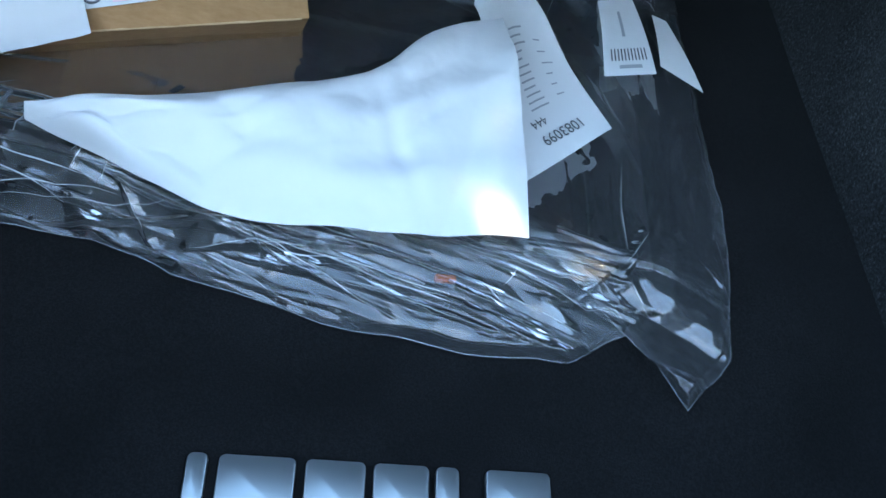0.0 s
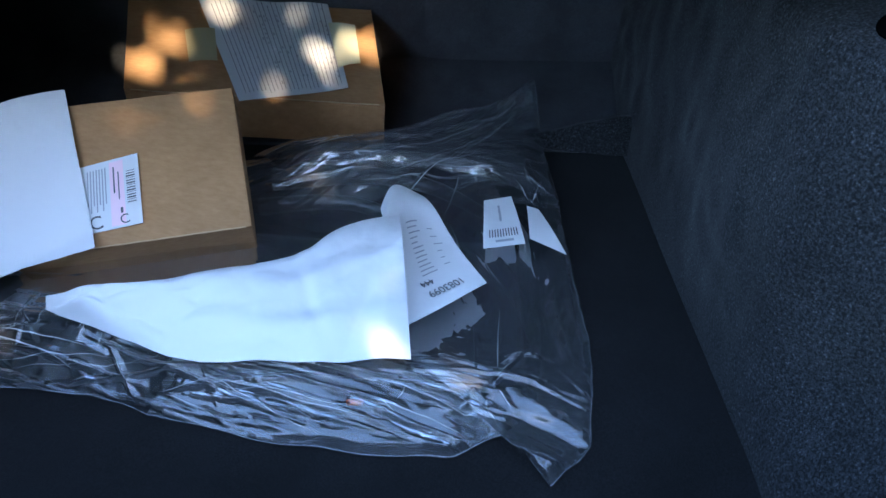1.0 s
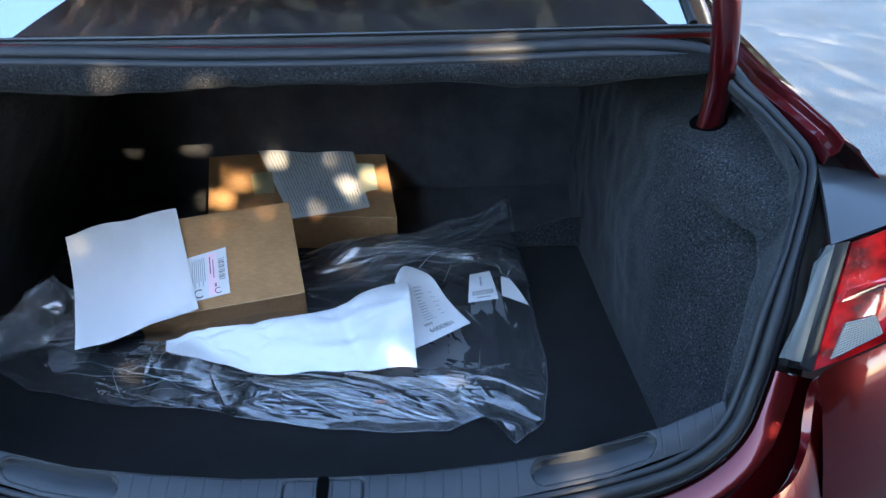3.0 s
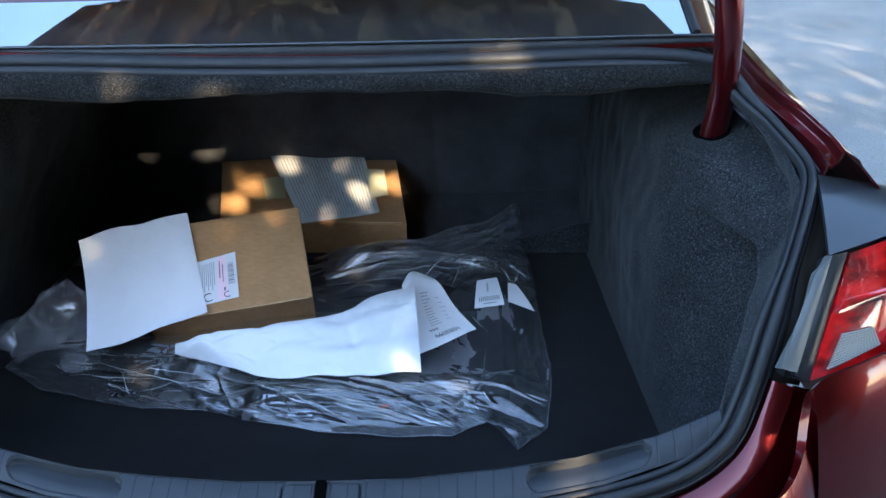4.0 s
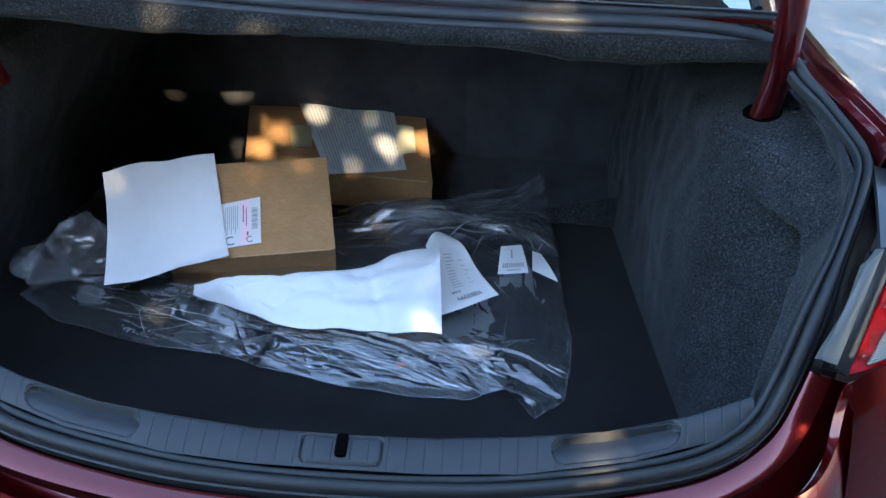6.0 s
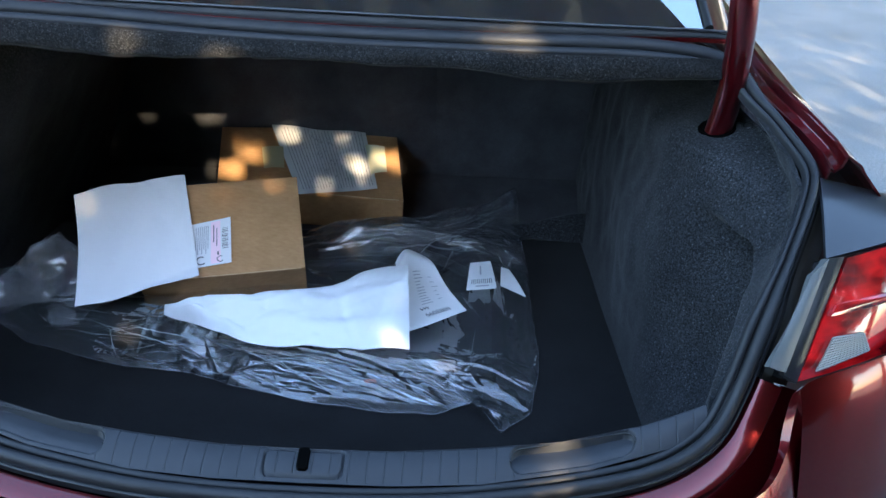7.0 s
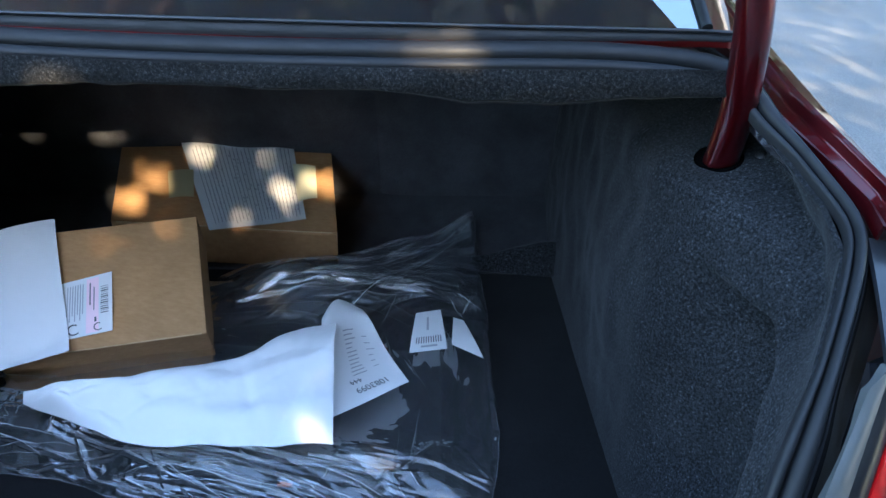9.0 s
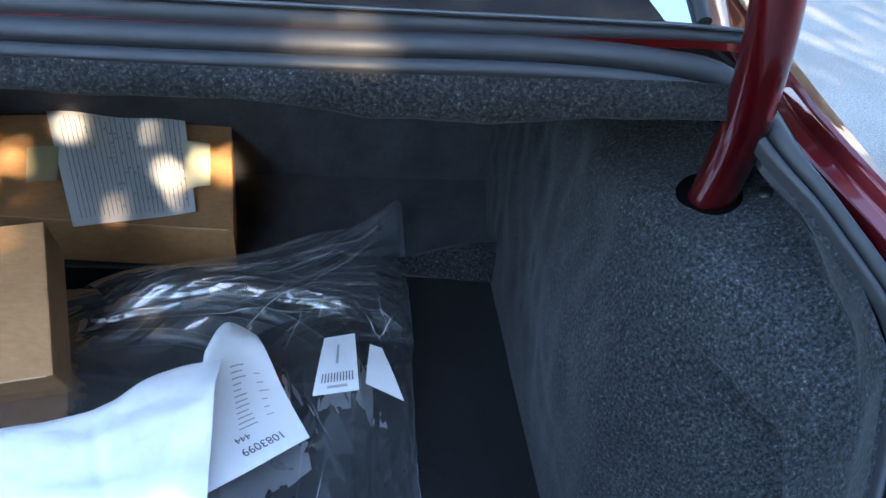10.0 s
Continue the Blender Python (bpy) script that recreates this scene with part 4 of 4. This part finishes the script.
def small_wave(x, y):
    """Crumpling: flat facets with sharp edges, drawn out along the bag's front and round its right end."""
    p, q = 0.97 * x - 0.24 * y, 0.24 * x + 0.97 * y
    line = np.interp(x, (-0.62, -0.4, -0.215, 0.03, 0.2, 0.29), (0.50, 0.432, 0.40, 0.345, 0.345, 0.35))
    side = ease(0.04, 0.20, x) * ease(0.42, 0.50, y)
    back = ease(0.70, 0.80, y)
    band = 1 - ease(0.09, 0.17, y - line)
    sway = 0.012 * facets(x / 0.10, y / 0.08, 9)
    d, g = 0.93 * x - 0.36 * y, 0.36 * x + 0.93 * y + sway
    front = 0.020 * facets(d / 0.20, g / 0.055, 1) + 0.0062 * facets(p / 0.16, (q + 0.6 * sway) / 0.029, 2) + 0.0020 * facets(p / 0.07, (q + sway) / 0.011, 4) + 0.0009 * facets(x / 0.014, y / 0.010, 13)
    bow = 0.009 * facets((x + 0.25 * y) / 0.045, y / 0.22, 3) + 0.0036 * facets((x + 0.15 * y + sway) / 0.018, y / 0.11, 5) + 0.0012 * facets((x - 0.3 * y) / 0.010, y / 0.045, 8)
    a, b = 0.82 * x + 0.57 * y, -0.57 * x + 0.82 * y + sway
    fan = 0.018 * facets(a / 0.20, b / 0.040, 6) + 0.008 * facets(a / 0.12, b / 0.020, 7) + 0.0024 * facets(a / 0.05, b / 0.010, 10)
    hem = 1 - ease(0.02, 0.06, y - line)
    front = front + hem * 0.007 * facets(p / 0.05 + q / 0.04, q / 0.035, 11)
    return (front * (1 - side) * (0.45 + 0.55 * band) + bow * side) * (1 - back) + fan * back


def crumple(x, y, e):
    """The crumpling, let down to the edge of the bag."""
    return (small_wave(x, y) - 0.012) * np.clip(e / 0.02, 0, 1) + 0.012 * np.clip(e / 0.16, 0, 1)


def ragged(outline, n):
    """n points along the straight-edged outline, with small kinks."""
    o = np.array(list(outline) + [outline[0]])
    s = np.concatenate([[0], np.cumsum(np.hypot(*np.diff(o, axis=0).T))])
    t = np.linspace(0, s[-1], n, endpoint=False)
    x, y = np.interp(t, s, o[:, 0]), np.interp(t, s, o[:, 1])
    k = 0.008 * (facets(t / 0.06, t * 0, 4) - 0.4) + 0.003 * (facets(t / 0.02, t * 0, 6) - 0.4)
    d = np.stack([x, y], 1) - CEN
    return (np.stack([x, y], 1) + d / np.linalg.norm(d, axis=1)[:, None] * k[:, None]).tolist()


def film_mesh(name, outline, cen, nu, nv, height, parent, label):
    line = np.array(ragged(outline, nu))
    v = (np.linspace(0, 1, nv + 1) ** 0.62)[None, :, None]
    xy = cen + (line[:, None, :] - cen) * v
    x, y = xy[..., 0], xy[..., 1]
    z = height(x, y, 1 - np.repeat(v[..., 0], nu, 0))
    verts = np.stack([x, y, z], -1).reshape(-1, 3)
    i, j = np.meshgrid(np.arange(nu), np.arange(nv), indexing="ij")
    a = i * (nv + 1) + j
    b = (i + 1) % nu * (nv + 1) + j
    faces = np.stack([a, b, b + 1, a + 1], -1).reshape(-1, 4)
    me = bpy.data.meshes.new(name)
    me.from_pydata(verts.tolist(), [], faces.tolist())
    me.materials.append(FILM)
    me.shade_smooth()
    ob = new(name, me)
    ob.parent = parent
    return tagged(ob, label)


bag = tagged(empty("plastic_bag", (0, 0, FLOOR)), "crumpled clear plastic bag holding a black moulded part", "bag")
SEGS = folds(11)
top_film = film_mesh("top_film", OUT, CEN, 1300, 240, lambda x, y, e: bag_heights(x, y, e, SEGS) + crumple(x, y, e) - FLOOR, bag, "clear wrinkled film")

# a second layer, folded over at the back right
OVER = [(0.284, 0.80), (0.279, 0.90), (0.268, 1.06), (0.17, 1.03), (0.02, 0.965), (-0.14, 0.92), (-0.17, 0.85), (-0.10, 0.78), (0.02, 0.79), (0.12, 0.81), (0.22, 0.79)]
MID = np.array((0.10, 0.89))
SEGS_2 = folds(29)


def over_heights(x, y, e):
    v = outline_share(x, y)
    low = bag_heights(x, y, 1 - v, SEGS_2) + small_wave(x + 0.31, y) * 0.5
    return low - FLOOR + 0.010 + 0.016 * np.clip(e / 0.2, 0, 1)


def outline_share(x, y):
    """How far out a place lies between the bag's middle (0) and its edge (1)."""
    line = np.array(ragged(OUT, 1300)) - CEN
    a = np.arctan2(line[:, 1], line[:, 0])
    k = np.argsort(a)
    far = np.interp(np.arctan2(y - CEN[1], x - CEN[0]), a[k], np.hypot(line[:, 0], line[:, 1])[k], period=2 * math.pi)
    return np.clip(np.hypot(x - CEN[0], y - CEN[1]) / far, 0, 1)


film_mesh("over_film", OVER, MID, 500, 110, over_heights, bag, "clear wrinkled film")


def glint_line(segs, seed, share):
    """Glints painted on the stretched, whitened ridges of some of the folds, as thin ribbons."""
    r = random.Random(seed)
    verts, faces = [], []
    for x0, y0, x1, y1, h, w in segs:
        if r.random() > share:
            continue
        n = 16
        t = np.linspace(r.uniform(0.0, 0.25), r.uniform(0.6, 1.0), n)
        ln = math.hypot(x1 - x0, y1 - y0)
        side = np.array((-(y1 - y0), x1 - x0)) / ln
        sway = 0.03 * ln * (facets(t * 4 + r.uniform(0, 50), t * 0, 2) - 0.4)
        x, y = x0 + (x1 - x0) * t + side[0] * sway, y0 + (y1 - y0) * t + side[1] * sway
        v = outline_share(x, y)
        z = bag_heights(x, y, 1 - v, SEGS) + crumple(x, y, 1 - v) - FLOOR + 0.0012
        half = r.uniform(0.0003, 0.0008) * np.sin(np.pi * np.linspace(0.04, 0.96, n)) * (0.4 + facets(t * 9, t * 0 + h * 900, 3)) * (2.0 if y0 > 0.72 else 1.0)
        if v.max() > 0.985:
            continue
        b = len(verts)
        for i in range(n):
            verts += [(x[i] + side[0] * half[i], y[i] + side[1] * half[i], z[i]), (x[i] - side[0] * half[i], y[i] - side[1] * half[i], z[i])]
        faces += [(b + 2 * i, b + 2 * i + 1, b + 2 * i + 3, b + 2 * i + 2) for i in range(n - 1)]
    me = bpy.data.meshes.new("glint_line")
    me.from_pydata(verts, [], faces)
    me.materials.append(GLINT)
    ob = new("glint_line", me)
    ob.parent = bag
    tagged(ob, "pale ribbons painting glints on the film's whitened folds", kind="stuff")


glint_line(SEGS, 4, 0.9)
glint_line(folds(37), 6, 0.7)

rim = [Vector((x, y, 0.004 + float(corner_lift(x, y)))) for x, y in ragged(OUT, 400)]
part("bag_edge", tube(rim + rim[:1], 0.0004, 5), FILM, bag, "welded edge of the film")


# gathered and twisted left end of the bag
def tuft(name, tie, tip, width, height, seed, open_end):
    """A gathered bunch of film, from its tie to its open tip."""
    tie, tip = Vector(tie), Vector(tip)
    axis = tip - tie
    length = axis.length
    axis = axis.normalized()
    flat = Z.cross(axis).normalized()
    up = axis.cross(flat)
    def pt(u, v):
        a = 2 * math.pi * u
        grow = (0.10 + 0.90 * smoothstep(0.0, 0.5, v)) * (1 - open_end * smoothstep(0.55, 1.0, v) ** 2)
        k = 0.84 + 0.34 * float(facets(np.array(u * 13 + 3 * v), np.array(v * 3.2), seed)) + 0.10 * float(facets(np.array(u * 27 + 4 * v), np.array(v * 6), seed + 1))
        # the lattice does not close on itself: blend it over the seam
        k = k + (0.95 - k) * (1 - min(1, min(u, 1 - u) * 24))
        along = length * v + 0.005 * math.sin(3 * a + seed) * v
        p = tie + axis * along + flat * (0.5 * width * grow * k * math.cos(a)) + up * (0.5 * height * grow * k * math.sin(a))
        p.z = max(p.z, FLOOR + 0.004)
        return p - Z * FLOOR
    return part(name, grid(pt, 120, 50, closed_u=True), FILM, bag, "gathered end of the film")


tuft("bag_neck", (-0.605, 0.585, 0.578), (-0.625, 0.720, 0.650), 0.105, 0.085, 3, 0.93)
tuft("bag_end", (-0.610, 0.590, 0.572), (-0.755, 0.665, 0.585), 0.10, 0.045, 8, 0.9)
tuft("bag_shoulder", (-0.600, 0.580, 0.572), (-0.500, 0.555, 0.578), 0.11, 0.035, 5, 0.7)

# the black moulded part under the film: a stepped beam with ribs, and a rounded duct
moulding = tagged(empty("moulded_part", (0, 0, FLOOR)), "black moulded plastic car part inside a clear bag", "car part")


def beam_pt(u, v):
    x = -0.60 + 0.82 * u
    y = interp(x, (-0.6, -0.3, 0.0, 0.22), (0.56, 0.50, 0.45, 0.44)) + 0.22 * v + 0.05 * u * v
    h = 0.004 + 0.008 * smoothstep(0.05, 0.2, v) + 0.006 * smoothstep(0.45, 0.55, v) - 0.012 * smoothstep(0.9, 1, v)
    h *= interp(x, (-0.6, -0.4, 0.05, 0.22), (0.6, 1.0, 0.9, 0.6))
    return Vector((x, y, 0.003 + h))


part("beam", thick(grid(beam_pt, 60, 24), 0.004), BLACK_PLASTIC, moulding)
for k in range(9):
    part("rib", box((0.004, 0.15, 0.010), 0.001, at=(-0.52 + 0.085 * k, 0.62 - 0.010 * k, 0.013)), BLACK_PLASTIC, moulding)
part("duct", tube(spline([(-0.14, 0.84, 0.020), (0.0, 0.85, 0.024), (0.10, 0.83, 0.018), (0.18, 0.77, 0.013)], 30), lambda t: 0.017 - 0.008 * t, 18), BLACK_PLASTIC, moulding)
part("duct", tube(spline([(-0.15, 0.775, 0.016), (-0.02, 0.785, 0.018), (0.12, 0.72, 0.014)], 24), lambda t: 0.013 - 0.005 * t, 14), BLACK_PLASTIC, moulding)
part("clip", tube(spline([(0.085, 0.735, 0.022), (0.105, 0.715, 0.027), (0.130, 0.690, 0.022)], 12), 0.005, 10), AMBER, moulding, "orange brown hook")
part("reflector", slab([(0.02 + px, 0.405 + py, 0.014) for px, py in rounded(0.020, 0.008, 0.003)], 0.004, 0.001), AMBER, moulding, "orange reflector")

# papers in and on the bag
def folded_pt(u, v):
    k = min(max(u, 0), 1) * 40
    i = min(int(k), 39)
    low = FOLD_LOW[i].lerp(FOLD_LOW[i + 1], k - i)
    top = FOLD_TOP[i].lerp(FOLD_TOP[i + 1], k - i)
    p = top.lerp(low, v)
    puff = 0.020 * math.sin(math.pi * min(max(v, 0), 1) ** 0.8) * smoothstep(0, 0.2, u) * (1 - 0.35 * u)
    dents = 0.016 * noise.noise((u * 4.5, v * 2.8, 3)) + 0.014 * abs(noise.noise((u * 6 + v, v * 3 - u, 7))) + 0.022 * float(facets(np.array(u * 6 + v), np.array(v * 3 - u), 9)) + 0.008 * float(facets(np.array(u * 13), np.array(v * 5 + 2 * u), 12)) - 0.003 * max(0, 1 - abs(u - 0.64 - 0.16 * v) / 0.03)
    return p + Z * (puff + dents * smoothstep(0, 0.15, u) * (0.3 + 0.7 * math.sin(math.pi * min(max(v, 0), 1))))


FOLD_LOW = spline([(-0.345, 0.488, 0.622), (-0.285, 0.459, 0.620), (-0.178, 0.414, 0.618), (-0.045, 0.409, 0.618), (0.084, 0.420, 0.612)], 41)
FOLD_TOP = spline([(-0.342, 0.492, 0.640), (-0.241, 0.505, 0.648), (-0.138, 0.531, 0.650), (-0.062, 0.560, 0.648), (-0.004, 0.620, 0.650), (0.061, 0.655, 0.646)], 41)
tagged(part("folded_sheet", thick(grid(folded_pt, 120, 50), 0.0004), PAPER), "blank white sheet folded over the clear bag", "paper")

# the printed slip that shows beside it, bowed up at the back
def slip_fn(u, v):
    p = bilinear([(0.028, 0.722, 0.606), (0.075, 0.755, 0.608), (0.174, 0.562, 0.613), (0.068, 0.468, 0.610)], u, v + 0.17 * (2 * u - 1) ** 2 * (1 - v))
    return p + Z * (0.006 + 0.030 * math.exp(-((v - 0.15) / 0.28) ** 2) * (1 - 0.4 * u) - 0.012 * u * u * (v > 0) * v + 0.003 * math.sin(4 * u + 3 * v))


slip = sheet_of("printed_slip", slip_fn, "white printed slip with columns of figures, on the clear bag", 24, 24)
strokes(slip_fn, [(0.40, 0.40 + rng.uniform(0.10, 0.22), v, v + 0.009) for v in [0.34 + 0.035 * k for k in range(12)]], PALE_INK, slip, "print_line")["kind"] = "stuff"
strokes(slip_fn, [(0.72, 0.72 + rng.uniform(0.05, 0.14), v, v + 0.008) for v in [0.40 + 0.06 * k for k in range(6)]], PALE_INK, slip, "print_line")["kind"] = "stuff"
sx, sy = slip_fn(0.7, 0.8) - slip_fn(0.3, 0.8), slip_fn(0.5, 0.9) - slip_fn(0.5, 0.7)
letter("444", slip_fn(0.42, 0.80) + Z * 0.003, 0.013, (-sx, sy), INK, slip, "figures")
letter("1083099", slip_fn(0.60, 0.89) + Z * 0.003, 0.016, (-sx, sy), INK, slip, "figures")
tag_fn = sheet_fn([(0.176, 0.742, 0.607), (0.215, 0.753, 0.607), (0.227, 0.638, 0.612), (0.171, 0.626, 0.612)], lambda u, v: Z * (0.004 * math.sin(3 * v)))
tag_ob = sheet_of("hang_tag", tag_fn, "white paper tag with a bar code in the bag", 10, 10)
strokes(tag_fn, [(u, u + 0.03, 0.70, 0.84) for u in [0.15 + 0.07 * k for k in range(11)]], INK, tag_ob, "bar_code")["kind"] = "stuff"
for q in [(0.3, 0.75, 0.89, 0.93), (0.45, 0.52, 0.2, 0.55)]:
    strokes(tag_fn, [q], PALE_INK, tag_ob, "print_line")
sheet_of("paper_scrap", sheet_fn([(0.236, 0.732, 0.606), (0.252, 0.727, 0.604), (0.282, 0.634, 0.598), (0.234, 0.652, 0.610)], lambda u, v: Z * 0.003 * math.sin(3 * v)), "pale paper scrap inside the clear bag", 8, 8)

# ---- a tree behind the car: its crown sifts the low sun ----
def tree(base, crown_at, n=80000, wide=2.5, high=1.2, leaf=LEAF, label="unseen broad leafy roadside tree with a dense crown, set to cast shade"):
    thing = tagged(empty("tree", base), label, "tree")
    rng = np.random.default_rng(7)
    b = Vector(base)
    fork = Vector((base[0] - 0.15, base[1] + 0.1, 1.5))
    o = Matrix.Translation(-b)
    stem = part("trunk", tube(spline([b - Z * 0.1, b + Vector((0.03, 0.05, 1.0)), fork], 20), lambda t: 0.21 - 0.06 * t + 0.10 * max(0, 0.15 - t), 16), BARK, thing)
    stem.matrix_parent_inverse = o
    for k in range(9):
        end = Vector(crown_at) + Vector((rng.uniform(-2.0, 2.0), rng.uniform(-0.5, 0.5), rng.uniform(-0.3, 1.3)))
        mid = fork.lerp(end, 0.5) + Vector((rng.uniform(-0.2, 0.2), rng.uniform(-0.2, 0.2), rng.uniform(0.1, 0.4)))
        limb = part("limb", tube(spline([fork - Z * 0.15, mid, end], 14), lambda t: 0.085 * (1 - t) + 0.012, 8), BARK, thing)
        limb.matrix_parent_inverse = o
    # leaves: clumps of small blades, with gaps where the sun comes through
    right = Vector((-to_sun.y, to_sun.x, 0)).normalized()
    up = to_sun.cross(right)
    if up.z < 0:
        up = -up
    c = np.array(crown_at)
    a = rng.uniform(-1, 1, (n, 3))
    edge = 1.0 - 0.22 * np.sin(5 * a[:, 0] + 2) * np.sin(4 * a[:, 1] + 1) - 0.25 * rng.random(len(a))
    a = a[(a[:, 0] ** 2 + (0.9 * a[:, 1]) ** 4 + 0.35 * a[:, 2] ** 2) < edge]
    pos = c + a[:, :1] * wide * np.array(right) + a[:, 1:2] * high * np.array(up) + a[:, 2:] * 0.8 * np.array(to_sun)
    keep = np.ones(len(pos), bool)
    for x, y, z, r in [(gx + rng.normal(0, 0.008 + abs(gr)) * k, gy, gz + rng.normal(0, 0.008 + abs(gr)) * k, gr * (1 - 0.2 * k)) for gx, gy, gz, gr in GAPS for k in ((0, 1.4) if gz < 0.74 and gr > 0 else (0,))]:
        d = pos - np.array((x, y, z))
        along = d @ np.array(to_sun)
        off = np.linalg.norm(d - along[:, None] * np.array(to_sun), axis=1)
        keep &= (off > r + 0.012) & ((off > 1.3 * r + 0.024) | (rng.random(len(pos)) < 0.5))
    pos = pos[keep]
    m = len(pos)
    e1 = rng.normal(size=(m, 3))
    e1 /= np.linalg.norm(e1, axis=1)[:, None]
    e2 = np.cross(e1, rng.normal(size=(m, 3)) + 0.6 * np.array(to_sun))
    e2 /= np.linalg.norm(e2, axis=1)[:, None]
    size = rng.uniform(0.75, 1.25, (m, 1))
    quad = np.stack([pos - e1 * 0.045 * size, pos + e2 * 0.024 * size, pos + e1 * 0.045 * size, pos - e2 * 0.024 * size], 1) - np.array(base)
    me = bpy.data.meshes.new("crown")
    me.from_pydata(quad.reshape(-1, 3).tolist(), [], np.arange(m * 4).reshape(-1, 4).tolist())
    me.materials.append(leaf)
    crown = new("crown", me)
    crown.parent = thing
    tagged(crown, "dense green leaves", kind="stuff")


# where the sun comes through the crown: a point on the way, and the gap's half width
GAPS = [(-0.265, 1.13, 0.715, 0.007), (-0.23, 1.10, 0.71, 0.004), (-0.12, 1.16, 0.71, 0.010), (-0.07, 1.14, 0.71, 0.005), (-0.085, 1.05, 0.68, 0.004), (-0.13, 1.08, 0.69, 0.003), (-0.02, 1.15, 0.71, 0.005), (0.0, 1.05, 0.68, 0.002),
        (-0.20, 1.06, 0.69, 0.000), (-0.16, 1.0, 0.67, 0.000), (-0.06, 1.0, 0.665, 0.001), (-0.31, 1.05, 0.70, 0.001), (-0.36, 1.0, 0.685, 0.001),
        (-0.62, 1.2, 0.68, -0.007), (-0.72, 1.2, 0.64, -0.006), (-0.50, 1.2, 0.64, -0.006), (-0.78, 1.1, 0.66, -0.006),
        (-0.12, 0.47, 0.63, -0.006), (0.03, 0.57, 0.65, 0.007), (-0.03, 0.53, 0.645, 0.000), (-0.53, 0.67, 0.76, -0.003), (-0.44, 0.60, 0.70, -0.005), (-0.20, 0.65, 0.70, -0.008), (-0.36, 1.11, 0.715, 0.004), (-0.35, 1.02, 0.69, 0.002),
        (0.167, 0.462, 1.118, 0.013), (0.231, 0.462, 1.116, 0.012), (0.19, 0.44, 1.095, 0.020), (-0.075, 0.462, 1.130, 0.012), (-0.306, 0.462, 1.136, 0.012), (-0.176, 0.44, 1.095, 0.012), (-0.317, 0.44, 1.10, 0.010), (0.009, 0.455, 1.108, 0.004),
        (-0.53, 0.645, 0.75, 0.000), (-0.50, 0.615, 0.73, -0.003), (-0.49, 0.59, 0.70, -0.005),
        (0.060, 0.445, 0.62, 0.006), (0.14, 0.37, 0.58, 0.014), (0.285, 0.0, 0.75, 0.004), (0.535, 0.035, 0.795, 0.004), (0.52, 0.03, 0.775, 0.004)]
CROWN = tuple(Vector((0.1, 0.4, 0.9)) + to_sun * 3.9)
tree((CROWN[0] + 2.6, CROWN[1] + 0.2, 0.0), CROWN)


# an unseen neighbour, added to shade the road ahead
CROWN_2 = tuple(Vector((3.5, 5.5, 0.0)) + to_sun * 9.5)
tree((CROWN_2[0] + 2.0, CROWN_2[1], 0.0), CROWN_2, 100000, 4.6, 2.2)


# a third, unseen too, added to keep the road behind the bumper in shade
CROWN_3 = tuple(Vector((2.4, -1.3, 0.0)) + to_sun * 8.0)
tree((CROWN_3[0] + 2.2, CROWN_3[1] - 0.3, 0.0), CROWN_3, 80000, 3.4, 1.8)


# and one added out of view beyond the car, to darken its glass and lid
tree((-4.5, 7.0, 0.0), (-0.3, 5.6, 7.2), 70000, 5.0, 2.4, DARK_LEAF, "unseen tall dark evergreen leaning over the road, added to darken reflections")


# a tall hedge further back, seen only in the paint and the film
def hedge(x0, x1, y, high, deep, leaf=LEAF, name="hedge", label="tall dense green hedge beside the road"):
    rng = np.random.default_rng(3)
    n = 70000
    pos = np.stack([rng.uniform(x0, x1, n), y + rng.uniform(-deep / 2, deep / 2, n), high * rng.random(n) ** 0.8], 1)
    pos[:, 2] *= 0.9 + 0.1 * np.sin(pos[:, 0] * 1.7) * np.sin(pos[:, 0] * 0.6 + 1)
    e1 = rng.normal(size=(n, 3))
    e1 /= np.linalg.norm(e1, axis=1)[:, None]
    e2 = np.cross(e1, rng.normal(size=(n, 3)))
    e2 /= np.linalg.norm(e2, axis=1)[:, None]
    k = 0.10 * max(1.0, high / 3.3)
    quad = np.stack([pos - e1 * k, pos + e2 * 0.55 * k, pos + e1 * k, pos - e2 * 0.55 * k], 1)
    me = bpy.data.meshes.new("hedge")
    me.from_pydata(quad.reshape(-1, 3).tolist(), [], np.arange(n * 4).reshape(-1, 4).tolist())
    me.materials.append(leaf)
    tagged(new(name, me), label, name, kind="stuff")


hedge(-9.0, 9.0, -6.5, 2.7, 1.2)
# and unseen woods added beyond the car, to darken what its lid and glass reflect
hedge(-30.0, 30.0, 26.0, 27.0, 6.0, DARK_LEAF, "woods", "unseen tall dark green trees beyond the road, added to darken reflections")
